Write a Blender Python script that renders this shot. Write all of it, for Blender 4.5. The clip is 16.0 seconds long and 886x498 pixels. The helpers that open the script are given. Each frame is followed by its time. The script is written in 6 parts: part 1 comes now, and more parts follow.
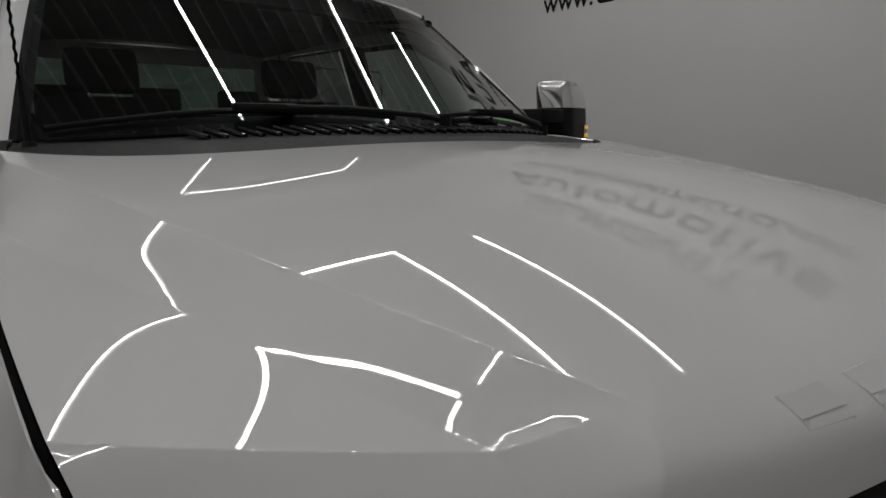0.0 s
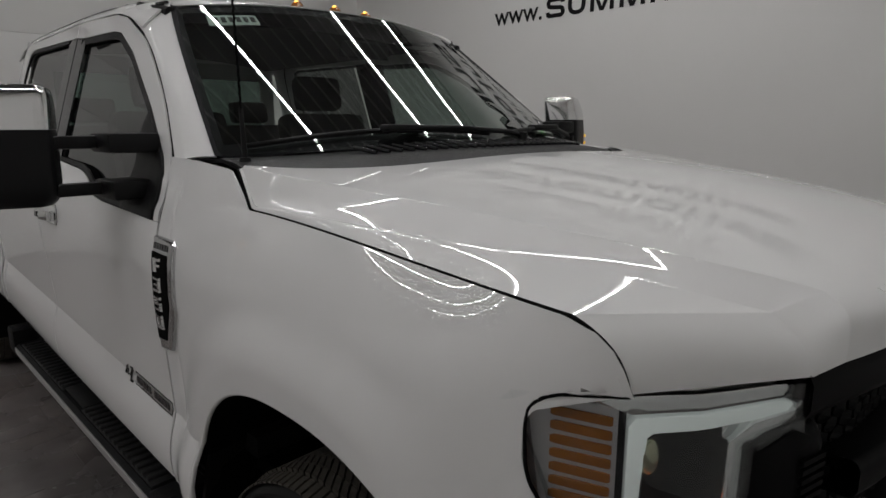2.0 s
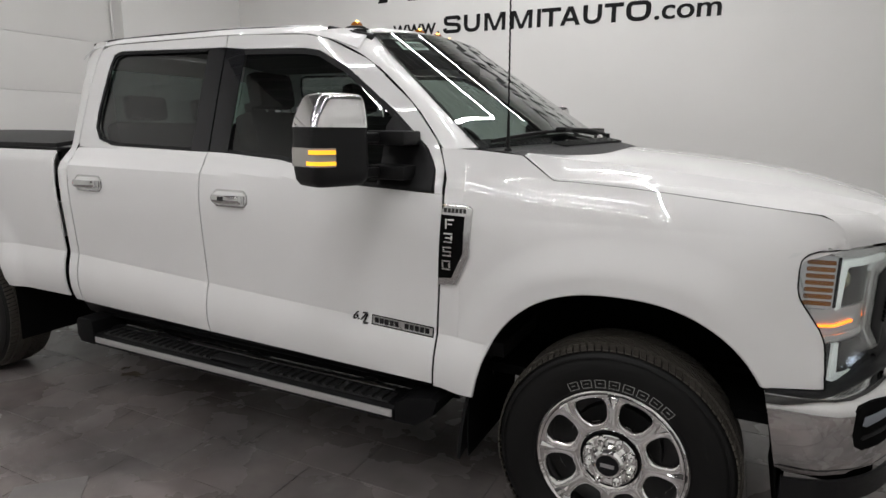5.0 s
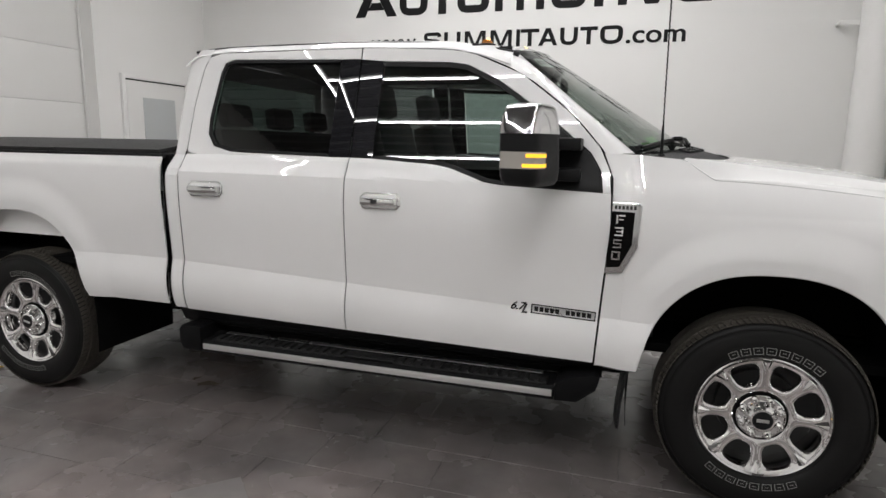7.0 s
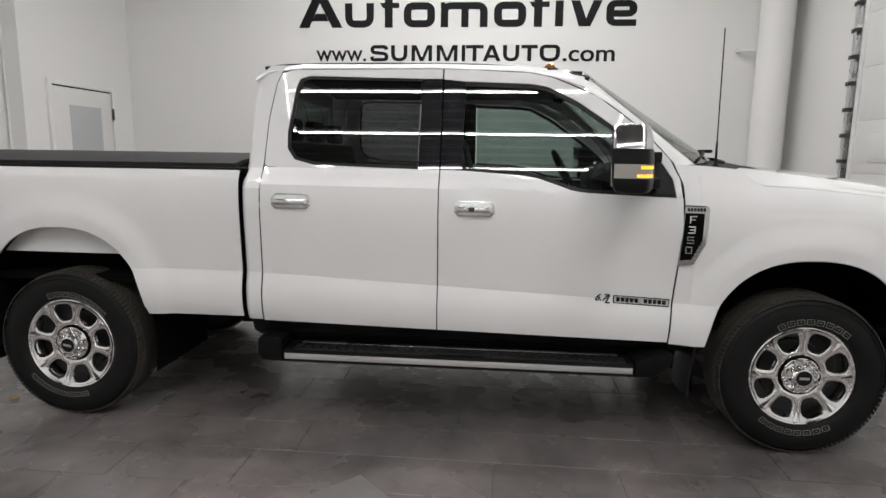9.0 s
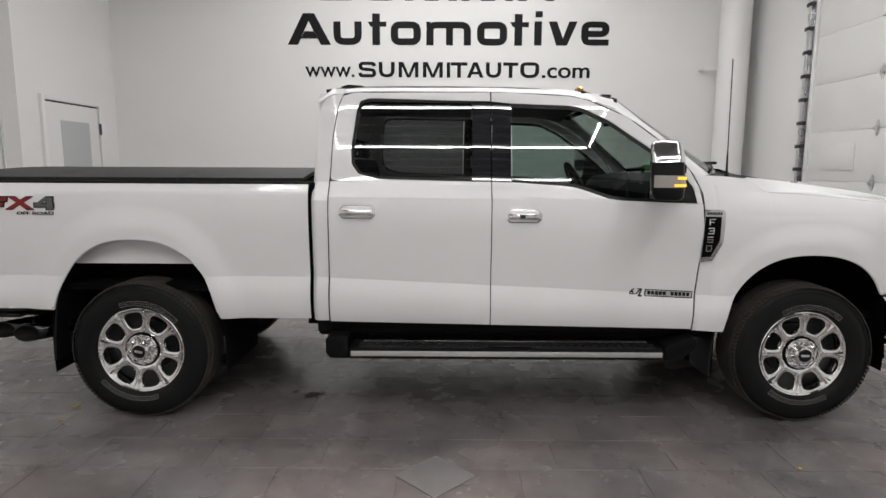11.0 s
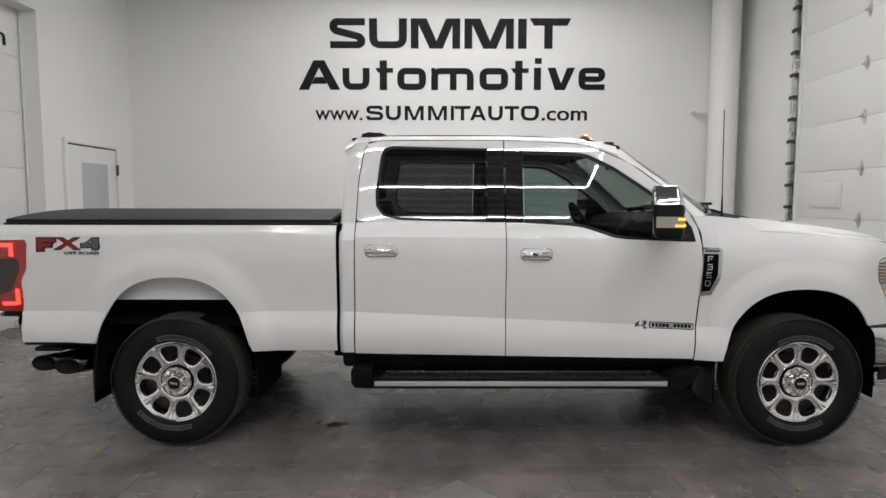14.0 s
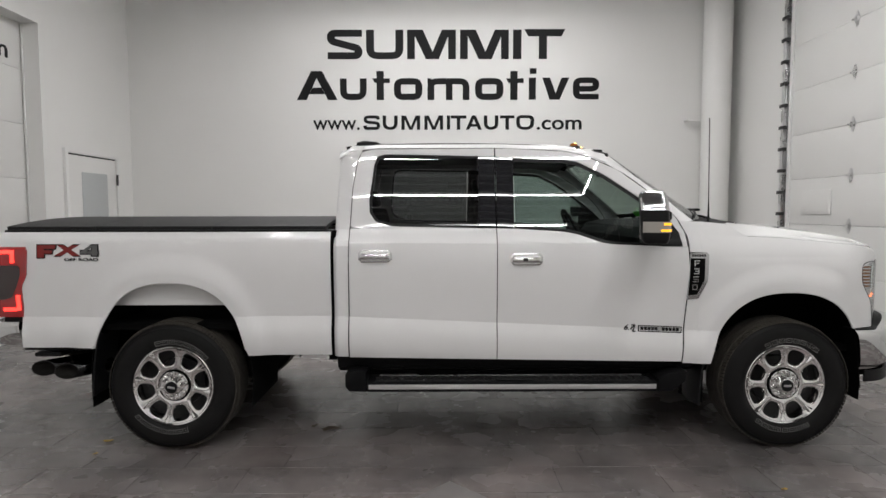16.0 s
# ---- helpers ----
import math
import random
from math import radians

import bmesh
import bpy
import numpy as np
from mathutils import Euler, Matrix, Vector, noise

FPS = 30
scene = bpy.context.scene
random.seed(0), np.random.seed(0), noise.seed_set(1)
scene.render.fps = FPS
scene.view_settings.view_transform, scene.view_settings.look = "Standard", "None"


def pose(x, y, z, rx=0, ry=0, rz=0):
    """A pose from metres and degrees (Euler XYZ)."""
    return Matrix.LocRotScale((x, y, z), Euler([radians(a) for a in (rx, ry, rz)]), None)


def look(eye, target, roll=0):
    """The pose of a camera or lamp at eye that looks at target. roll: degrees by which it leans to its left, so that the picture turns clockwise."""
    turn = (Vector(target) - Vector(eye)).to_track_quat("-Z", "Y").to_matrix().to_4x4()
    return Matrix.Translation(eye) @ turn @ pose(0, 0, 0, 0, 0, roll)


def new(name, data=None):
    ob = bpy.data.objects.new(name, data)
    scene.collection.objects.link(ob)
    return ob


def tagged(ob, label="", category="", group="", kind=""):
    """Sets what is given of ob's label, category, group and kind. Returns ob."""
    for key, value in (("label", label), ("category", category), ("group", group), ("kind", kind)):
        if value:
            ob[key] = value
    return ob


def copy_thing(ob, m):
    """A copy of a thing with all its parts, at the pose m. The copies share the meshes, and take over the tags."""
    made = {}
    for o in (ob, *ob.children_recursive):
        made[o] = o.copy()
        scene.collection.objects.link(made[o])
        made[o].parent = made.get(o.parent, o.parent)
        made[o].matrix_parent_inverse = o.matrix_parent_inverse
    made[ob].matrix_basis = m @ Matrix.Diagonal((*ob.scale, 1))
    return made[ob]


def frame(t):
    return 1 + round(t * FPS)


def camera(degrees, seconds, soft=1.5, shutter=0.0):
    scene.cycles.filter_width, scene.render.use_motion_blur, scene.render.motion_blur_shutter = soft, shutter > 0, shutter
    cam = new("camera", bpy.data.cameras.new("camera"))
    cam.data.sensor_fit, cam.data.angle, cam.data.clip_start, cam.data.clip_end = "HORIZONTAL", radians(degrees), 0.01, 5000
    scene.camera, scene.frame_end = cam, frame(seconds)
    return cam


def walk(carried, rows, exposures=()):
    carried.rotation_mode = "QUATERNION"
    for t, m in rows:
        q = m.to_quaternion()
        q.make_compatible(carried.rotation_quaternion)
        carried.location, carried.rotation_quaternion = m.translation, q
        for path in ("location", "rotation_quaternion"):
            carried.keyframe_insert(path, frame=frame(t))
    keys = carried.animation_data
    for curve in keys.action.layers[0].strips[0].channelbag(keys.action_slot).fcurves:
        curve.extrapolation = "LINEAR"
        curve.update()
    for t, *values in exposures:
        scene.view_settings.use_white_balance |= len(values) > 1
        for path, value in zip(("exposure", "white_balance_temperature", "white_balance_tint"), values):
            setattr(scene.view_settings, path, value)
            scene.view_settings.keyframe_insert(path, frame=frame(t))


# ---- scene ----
cam = camera(73.3, 16.0)
PATH = [
    (0, (0.996, -0.897, 1.555), (-0.545, 0.309, 1.145), 0.1),
    (0.5, (1.032, -1.009, 1.567), (-0.513, 0.198, 1.172), -0.2),
    (1, (1.108, -1.223, 1.583), (-0.428, -0.005, 1.187), -0.3),
    (1.5, (1.052, -1.367, 1.584), (-0.442, -0.098, 1.184), -0.3),
    (2, (0.961, -1.545, 1.596), (-0.412, -0.148, 1.192), -0.2),
    (2.5, (0.919, -1.807, 1.585), (-0.364, -0.328, 1.178), -0.2),
    (3, (0.902, -2.071, 1.577), (-0.319, -0.541, 1.169), -0.2),
    (3.5, (0.776, -2.228, 1.567), (-0.372, -0.644, 1.152), -0.1),
    (4, (0.62, -2.414, 1.591), (-0.43, -0.762, 1.181), 0.3),
    (4.2, (0.571, -2.528, 1.588), (-0.442, -0.854, 1.172), 0.3),
    (4.5, (0.473, -2.731, 1.594), (-0.465, -1.012, 1.191), 0.5),
    (5, (0.31, -2.954, 1.591), (-0.551, -1.193, 1.194), 0.6),
    (5.2, (0.229, -3.018, 1.594), (-0.624, -1.253, 1.199), 0.1),
    (7.3, (-0.749, -3.697, 1.543), (-1.273, -1.798, 1.199), 0.9),
    (7.5, (-0.84, -3.765, 1.543), (-1.333, -1.858, 1.199), 0.7),
    (8, (-1.071, -3.956, 1.561), (-1.461, -2.023, 1.223), 0.8),
    (8.5, (-1.334, -4.027, 1.535), (-1.612, -2.074, 1.204), 0.9),
    (9, (-1.607, -4.084, 1.558), (-1.785, -2.117, 1.241), 0.8),
    (11.3, (-2.234, -4.534, 1.579), (-2.227, -2.551, 1.313), 0.4),
    (11.5, (-2.26, -4.562, 1.582), (-2.243, -2.578, 1.331), 0.5),
    (12, (-2.316, -4.697, 1.585), (-2.284, -2.711, 1.35), 0.4),
    (12.5, (-2.333, -4.824, 1.603), (-2.292, -2.837, 1.375), 0.3),
    (13, (-2.343, -4.808, 1.622), (-2.303, -2.82, 1.401), 0.2),
    (13.5, (-2.346, -4.765, 1.629), (-2.329, -2.775, 1.429), 0.2),
    (14, (-2.335, -4.756, 1.616), (-2.328, -2.763, 1.452), 0.1),
    (14.5, (-2.309, -4.728, 1.596), (-2.301, -2.733, 1.459), 0.0),
    (15, (-2.306, -4.728, 1.585), (-2.299, -2.732, 1.456), 0.0),
    (15.5, (-2.3, -4.773, 1.583), (-2.291, -2.777, 1.458), -0.1),
    (16, (-2.287, -4.838, 1.596), (-2.279, -2.842, 1.464), -0.1),
]
walk(cam, [(t, look(eye, target, roll)) for t, eye, target, roll in PATH],
     exposures=[(0, -1.6), (1.0, -1.44), (2.0, -1.16), (2.5, -0.98), (3.0, -0.5), (4.0, -0.29), (4.5, -0.25), (5.0, -0.15), (6.0, -0.04), (9.0, 0.02), (12.0, -0.03), (15.9, -0.1), (16.0, -0.1)])

# ---- world and light ----
world = bpy.data.worlds.new("world")
scene.world = world
world.use_nodes = True
world.node_tree.nodes["Background"].inputs[0].default_value = (0.6, 0.65, 0.7, 1)
world.node_tree.nodes["Background"].inputs[1].default_value = 0.05


# ---- materials ----
def material(name, color, rough=0.5, metal=0.0, coat=0.0, grain=0.0, grain_scale=40.0, stain=0.0, stain_scale=1.5,
             bump=0.0, bump_scale=200.0, emit=0.0, vary=0.0, rough_vary=0.0, ior=1.5, spec=0.5, tint=None, whole=False):
    m = bpy.data.materials.new(name)
    m.use_nodes = True
    n, l = m.node_tree.nodes, m.node_tree.links
    b = n["Principled BSDF"]
    b.inputs["Base Color"].default_value = (*color, 1)
    b.inputs["Roughness"].default_value = rough
    b.inputs["Metallic"].default_value = metal
    b.inputs["IOR"].default_value = ior
    b.inputs["Specular IOR Level"].default_value = spec
    b.inputs["Coat Weight"].default_value = coat
    b.inputs["Coat Roughness"].default_value = 0.008
    b.inputs["Coat IOR"].default_value = 1.5 + 0.25 * (coat > 0.99 and color[0] > 0.5)
    if emit:
        b.inputs["Emission Color"].default_value = (*color, 1)
        b.inputs["Emission Strength"].default_value = emit
    where = n.new("ShaderNodeNewGeometry").outputs["Position"] if whole else n.new("ShaderNodeTexCoord").outputs["Object"]
    out = None

    def noise_at(scale, detail=4.0):
        t = n.new("ShaderNodeTexNoise")
        t.inputs["Scale"].default_value, t.inputs["Detail"].default_value = scale, detail
        l.new(where, t.inputs["Vector"])
        return t.outputs["Fac"]

    def scaled(fac, amount):
        r = n.new("ShaderNodeMapRange")
        r.inputs["To Min"].default_value, r.inputs["To Max"].default_value = 1 - amount, 1 + amount
        l.new(fac, r.inputs["Value"])
        return r.outputs["Result"]

    if tint:
        r = n.new("ShaderNodeMapRange")
        r.inputs["From Min"].default_value, r.inputs["From Max"].default_value = 0.25, 0.75
        l.new(noise_at(1.4, 8.0), r.inputs["Value"])
        mix = n.new("ShaderNodeMix")
        mix.data_type = "RGBA"
        mix.inputs["A"].default_value, mix.inputs["B"].default_value = (*color, 1), (*tint, 1)
        l.new(r.outputs["Result"], mix.inputs["Factor"])
        out = mix.outputs["Result"]
    factors = []
    if grain:
        factors.append(scaled(noise_at(grain_scale), grain))
    if stain:
        factors.append(scaled(noise_at(stain_scale, 6.0), stain))
    if vary:
        factors.append(scaled(n.new("ShaderNodeObjectInfo").outputs["Random"], vary))
    for f in factors:
        mix = n.new("ShaderNodeMix")
        mix.data_type, mix.blend_type = "RGBA", "MULTIPLY"
        mix.inputs["Factor"].default_value = 1
        if out:
            l.new(out, mix.inputs["A"])
        else:
            mix.inputs["A"].default_value = (*color, 1)
        l.new(f, mix.inputs["B"])
        out = mix.outputs["Result"]
    if out:
        l.new(out, b.inputs["Base Color"])
    if rough_vary:
        mul = n.new("ShaderNodeMath")
        mul.operation = "MULTIPLY"
        mul.inputs[1].default_value = rough
        l.new(scaled(noise_at(3.0, 6.0), rough_vary), mul.inputs[0])
        l.new(mul.outputs[0], b.inputs["Roughness"])
    if bump:
        k = n.new("ShaderNodeBump")
        k.inputs["Strength"].default_value, k.inputs["Distance"].default_value = bump, 0.002
        l.new(noise_at(bump_scale), k.inputs["Height"])
        l.new(k.outputs["Normal"], b.inputs["Normal"])
    return m


def glass(name, tint, gloss_rough=0.0, least=0.085):
    """Thin tinted pane: it lets tinted light straight through and mirrors by Fresnel."""
    m = bpy.data.materials.new(name)
    m.use_nodes = True
    n, l = m.node_tree.nodes, m.node_tree.links
    n.remove(n["Principled BSDF"])
    see = n.new("ShaderNodeBsdfTransparent")
    see.inputs["Color"].default_value = (*tint, 1)
    shine = n.new("ShaderNodeBsdfGlossy")
    shine.inputs["Roughness"].default_value = gloss_rough
    facing = n.new("ShaderNodeLayerWeight")
    facing.inputs["Blend"].default_value = 0.5
    steep = n.new("ShaderNodeMath")
    steep.operation = "POWER"
    steep.inputs[1].default_value = 4.0
    l.new(facing.outputs["Facing"], steep.inputs[0])
    edge = n.new("ShaderNodeMapRange")
    edge.inputs["To Min"].default_value, edge.inputs["To Max"].default_value = least, 1.0
    l.new(steep.outputs[0], edge.inputs["Value"])
    mix = n.new("ShaderNodeMixShader")
    l.new(edge.outputs[0], mix.inputs[0])
    l.new(see.outputs[0], mix.inputs[1])
    l.new(shine.outputs[0], mix.inputs[2])
    l.new(mix.outputs[0], n["Material Output"].inputs[0])
    return m


PAINT = material("white_paint", (0.785, 0.785, 0.778), 0.012, ior=1.7, stain=0.012, stain_scale=3.0)
WALL = material("wall_paint", (0.74, 0.74, 0.72), 0.55, stain=0.03, stain_scale=0.7, bump=0.15, bump_scale=120)
CEIL = material("ceiling_metal", (0.115, 0.115, 0.115), 0.6, stain=0.04)
RIBS = material("ceiling_rib_steel", (0.28, 0.28, 0.28), 0.5, stain=0.1)
DOORW = material("white_door_steel", (0.70, 0.70, 0.68), 0.45, stain=0.03, bump=0.1, bump_scale=260)
GROUT = material("grout", (0.125, 0.118, 0.114), 0.8, grain=0.3)
TILE = material("grey_porcelain_tile", (0.150, 0.142, 0.139), 0.27, spec=0.8, grain=0.35, grain_scale=7, stain=0.95, stain_scale=1.3,
                bump=0.12, bump_scale=30, vary=0.06, rough_vary=0.35, tint=(0.168, 0.140, 0.132), whole=True)
SIGN = material("black_vinyl", (0.009, 0.009, 0.0095), 0.45, spec=0.12)
BOARD = material("black_board_plastic", (0.0055, 0.0055, 0.006), 0.5, spec=0.1, bump=0.3, bump_scale=600, stain=0.15)
PLASTIC = material("black_textured_plastic", (0.007, 0.007, 0.0075), 0.45, spec=0.2, bump=0.3, bump_scale=600, stain=0.15)
SEAM = material("dark_gap", (0.004, 0.004, 0.004), 0.9, spec=0.05)
GLOSSBLACK = material("gloss_black", (0.006, 0.006, 0.008), 0.4, coat=1.0, spec=0.05)
GREYMARK = material("grey_mark", (0.34, 0.34, 0.33), 0.6)
RUBBER = material("tyre_rubber", (0.0065, 0.0063, 0.0062), 0.55, spec=0.22, stain=0.25, stain_scale=8, bump=0.2, bump_scale=150)
TREAD = material("dusty_tread_rubber", (0.058, 0.052, 0.044), 0.62, spec=0.3, grain=0.3, grain_scale=60, stain=0.3, stain_scale=10)
BADGE = material("grey_badge_chrome", (0.58, 0.58, 0.58), 0.16, metal=1.0, rough_vary=0.3)
CHROME = material("chrome", (0.70, 0.70, 0.70), 0.08, metal=1.0, rough_vary=0.4)
WHEEL = material("wheel_chrome", (0.88, 0.875, 0.87), 0.02, metal=1.0, rough_vary=0.4)
LENSDARK = material("dark_lamp_inner", (0.012, 0.012, 0.013), 0.3, spec=0.15)
SATIN = material("satin_aluminium", (0.62, 0.62, 0.62), 0.28, metal=1.0, rough_vary=0.3)
DARKMETAL = material("dark_metal", (0.05, 0.05, 0.05), 0.4, metal=0.6, stain=0.3)
VINYL = material("black_cover_vinyl", (0.014, 0.014, 0.0145), 0.5, spec=0.35, bump=0.4, bump_scale=400, stain=0.15)
CABIN = material("black_upholstery", (0.010, 0.010, 0.0105), 0.7, spec=0.2, stain=0.2)
LAMP = material("light_tube", (1.0, 0.985, 0.985), 0.5, emit=12.0)
LAMP.cycles.emission_sampling = "NONE"
LAMP_POWER = 101.0
SCREEN_GLASS = glass("windscreen_glass", (0.66, 0.72, 0.68), least=0.17)
FRONT_GLASS = glass("tinted_side_glass", (0.42, 0.50, 0.47))
REAR_GLASS = glass("privacy_glass", (0.24, 0.25, 0.25))
CLEAR = glass("clear_lens", (0.95, 0.96, 0.96), least=0.03)


# ---- mesh helpers ----
def mesh_ob(name, verts, faces, mat, parent=None, label="", sharp=32, solid=0.0, smooth=True, split=True):
    me = bpy.data.meshes.new(name)
    me.from_pydata([tuple(v) for v in verts], [], [tuple(f) for f in faces])
    me.validate()
    me.update()
    if smooth:
        me.shade_smooth()
        me.set_sharp_from_angle(angle=radians(sharp))
    me.materials.append(mat)
    ob = new(name, me)
    if parent:
        ob.parent = parent
    if label:
        tagged(ob, label)
    if solid:
        mod = ob.modifiers.new("thickness", "SOLIDIFY")
        mod.thickness, mod.offset = solid, 0.0
        if split:
            cut = ob.modifiers.new("hard_rims", "EDGE_SPLIT")
            cut.split_angle = radians(55)
            cut.use_edge_sharp = False
    return ob


def part(name, bm, mat, parent=None, label="", sharp=32, smooth=True):
    me = bpy.data.meshes.new(name)
    bm.to_mesh(me)
    bm.free()
    if smooth:
        me.shade_smooth()
        me.set_sharp_from_angle(angle=radians(sharp))
    me.materials.append(mat)
    ob = new(name, me)
    if parent:
        ob.parent = parent
    if label:
        tagged(ob, label)
    return ob


def grid_faces(rows, cols, close=False):
    out = []
    for i in range(rows - 1):
        for j in range(cols - (0 if close else 1)):
            k = (j + 1) % cols
            out.append((i * cols + j, i * cols + k, (i + 1) * cols + k, (i + 1) * cols + j))
    return out


def surface(name, rows, mat, parent=None, label="", close=False, **kw):
    """A sheet through rows of points."""
    verts = [p for r in rows for p in r]
    return mesh_ob(name, verts, grid_faces(len(rows), len(rows[0]), close), mat, parent, label, **kw)


def box_bm(bm, x0, x1, y0, y1, z0, z1, bevel=0.0, m=None):
    made = bmesh.ops.create_cube(bm, size=1)["verts"]
    for v in made:
        v.co = Vector((x0 + (v.co.x + 0.5) * (x1 - x0), y0 + (v.co.y + 0.5) * (y1 - y0), z0 + (v.co.z + 0.5) * (z1 - z0)))
        if m:
            v.co = m @ v.co
    if bevel:
        edges = {e for v in made for e in v.link_edges}
        bmesh.ops.bevel(bm, geom=list(edges), offset=bevel, segments=2, profile=0.6, affect="EDGES")


def box(name, x0, x1, y0, y1, z0, z1, mat, parent=None, label="", bevel=0.0, m=None):
    bm = bmesh.new()
    box_bm(bm, x0, x1, y0, y1, z0, z1, bevel, m)
    return part(name, bm, mat, parent, label)


def rod_bm(bm, a, b, r0, r1=None, seg=12):
    a, b = Vector(a), Vector(b)
    d = b - a
    m = Matrix.Translation((a + b) / 2) @ d.to_track_quat("Z", "Y").to_matrix().to_4x4()
    bmesh.ops.create_cone(bm, cap_ends=True, segments=seg, radius1=r0, radius2=r0 if r1 is None else r1, depth=d.length, matrix=m)


def rod(name, a, b, r0, mat, parent=None, label="", r1=None, seg=12):
    bm = bmesh.new()
    rod_bm(bm, a, b, r0, r1, seg)
    return part(name, bm, mat, parent, label)


def tube(name, pts, r, mat, parent=None, label="", seg=6):
    """A bent tube along points."""
    P = [Vector(p) for p in pts]
    rows = []
    for i, p in enumerate(P):
        d = (P[min(i + 1, len(P) - 1)] - P[max(i - 1, 0)]).normalized()
        side = d.cross(Vector((0, 0, 1)))
        if side.length < 1e-3:
            side = d.cross(Vector((0, 1, 0)))
        side.normalize()
        up = side.cross(d)
        rows.append([p + r * (math.cos(a) * side + math.sin(a) * up) for a in [2 * math.pi * k / seg for k in range(seg)]])
    return surface(name, rows, mat, parent, label, close=True, sharp=60)


def outline_solid(name, pts, place, depth, mat, parent=None, label="", bevel=0.0, cuts=0):
    """A flat shape from its outline (2D), pulled to a depth; place(u, v, w) gives the point."""
    bm = bmesh.new()
    front = [bm.verts.new((u, v, depth)) for u, v in pts]
    back = [bm.verts.new((u, v, 0)) for u, v in pts]
    f = bm.faces.new(front)
    bm.faces.new(back[::-1])
    for i in range(len(pts)):
        j = (i + 1) % len(pts)
        bm.faces.new((front[i], back[i], back[j], front[j]))
    if bevel:
        bmesh.ops.bevel(bm, geom=list(f.edges), offset=bevel, segments=2, profile=0.6, affect="EDGES")
    bmesh.ops.triangulate(bm, faces=[q for q in bm.faces if len(q.verts) > 4])
    for _ in range(cuts):
        long = [e for e in bm.edges if (e.verts[0].co - e.verts[1].co).length > 0.03]
        if not long:
            break
        bmesh.ops.subdivide_edges(bm, edges=long, cuts=1)
        bmesh.ops.triangulate(bm, faces=bm.faces)
    for v in bm.verts:
        v.co = place(*v.co)
    bmesh.ops.recalc_face_normals(bm, faces=bm.faces)
    return part(name, bm, mat, parent, label)


def spread(pts, n):
    """n points evenly along a polyline."""
    P = np.array(pts, float)
    d = np.r_[0, np.cumsum(np.linalg.norm(np.diff(P, axis=0), axis=1))]
    s = np.linspace(0, d[-1], n)
    return np.stack([np.interp(s, d, P[:, k]) for k in range(P.shape[1])], 1)


def soft_line(pts, n, rounds=2):
    """A polyline with its corners cut smooth, resampled to n points."""
    P = np.array(pts, float)
    for _ in range(rounds):
        Q = [P[0]]
        for a, b in zip(P[:-1], P[1:]):
            Q += [a * 0.75 + b * 0.25, a * 0.25 + b * 0.75]
        P = np.array(Q + [P[-1]])
    return spread(P, n)


# ---- the hall ----
X0, X1, Y0, Y1, TOP = -7.25, 2.38, -9.0, 4.82, 5.6
floor = tagged(box("floor", X0 - 0.6, X1 + 0.3, Y0 - 0.3, Y1 + 0.3, -0.2, -0.004, GROUT), "dark grey rectangular porcelain tile floor with thin joints", "floor", kind="structure")
tagged(box("wall_north", X0 - 0.6, X1 + 0.3, Y1, Y1 + 0.3, 0, TOP, WALL), "smooth white painted wall carrying black lettering", "wall", kind="structure")
tagged(box("wall_south", X0 - 0.6, X1 + 0.3, Y0 - 0.3, Y0, 0, TOP, WALL), "smooth white painted wall", "wall", kind="structure")
bm = bmesh.new()
box_bm(bm, X0 - 0.6, X1 + 0.3, Y0 - 0.3, Y1 + 0.3, TOP, TOP + 0.2)
flat = len(bm.faces)
for k in range(46):
    box_bm(bm, X0, X1, Y0 + 0.1 + 0.3 * k, Y0 + 0.135 + 0.3 * k, TOP - 0.05, TOP - 0.001)
for face in list(bm.faces)[flat:]:
    face.material_index = 1
ceiling = tagged(part("ceiling", bm, CEIL, smooth=False), "dark metal deck ceiling with paler ribs", "ceiling", kind="structure")
ceiling.data.materials.append(RIBS)


def wall_with_gap(name, x0, x1, gap0, gap1, head, label):
    bm = bmesh.new()
    box_bm(bm, x0, x1, Y0, gap0, 0, TOP)
    box_bm(bm, x0, x1, gap1, Y1, 0, TOP)
    box_bm(bm, x0, x1, gap0, gap1, head, TOP)
    return tagged(part(name, bm, WALL, smooth=False), label, "wall", kind="structure")


wall_with_gap("wall_west", X0 - 0.3, X0, -3.2, 2.69, 3.90, "white painted wall with a deep overhead-door opening")
wall_with_gap("wall_east", X1, X1 + 0.25, -1.6, 3.16, 4.75, "white painted wall with an overhead-door opening")


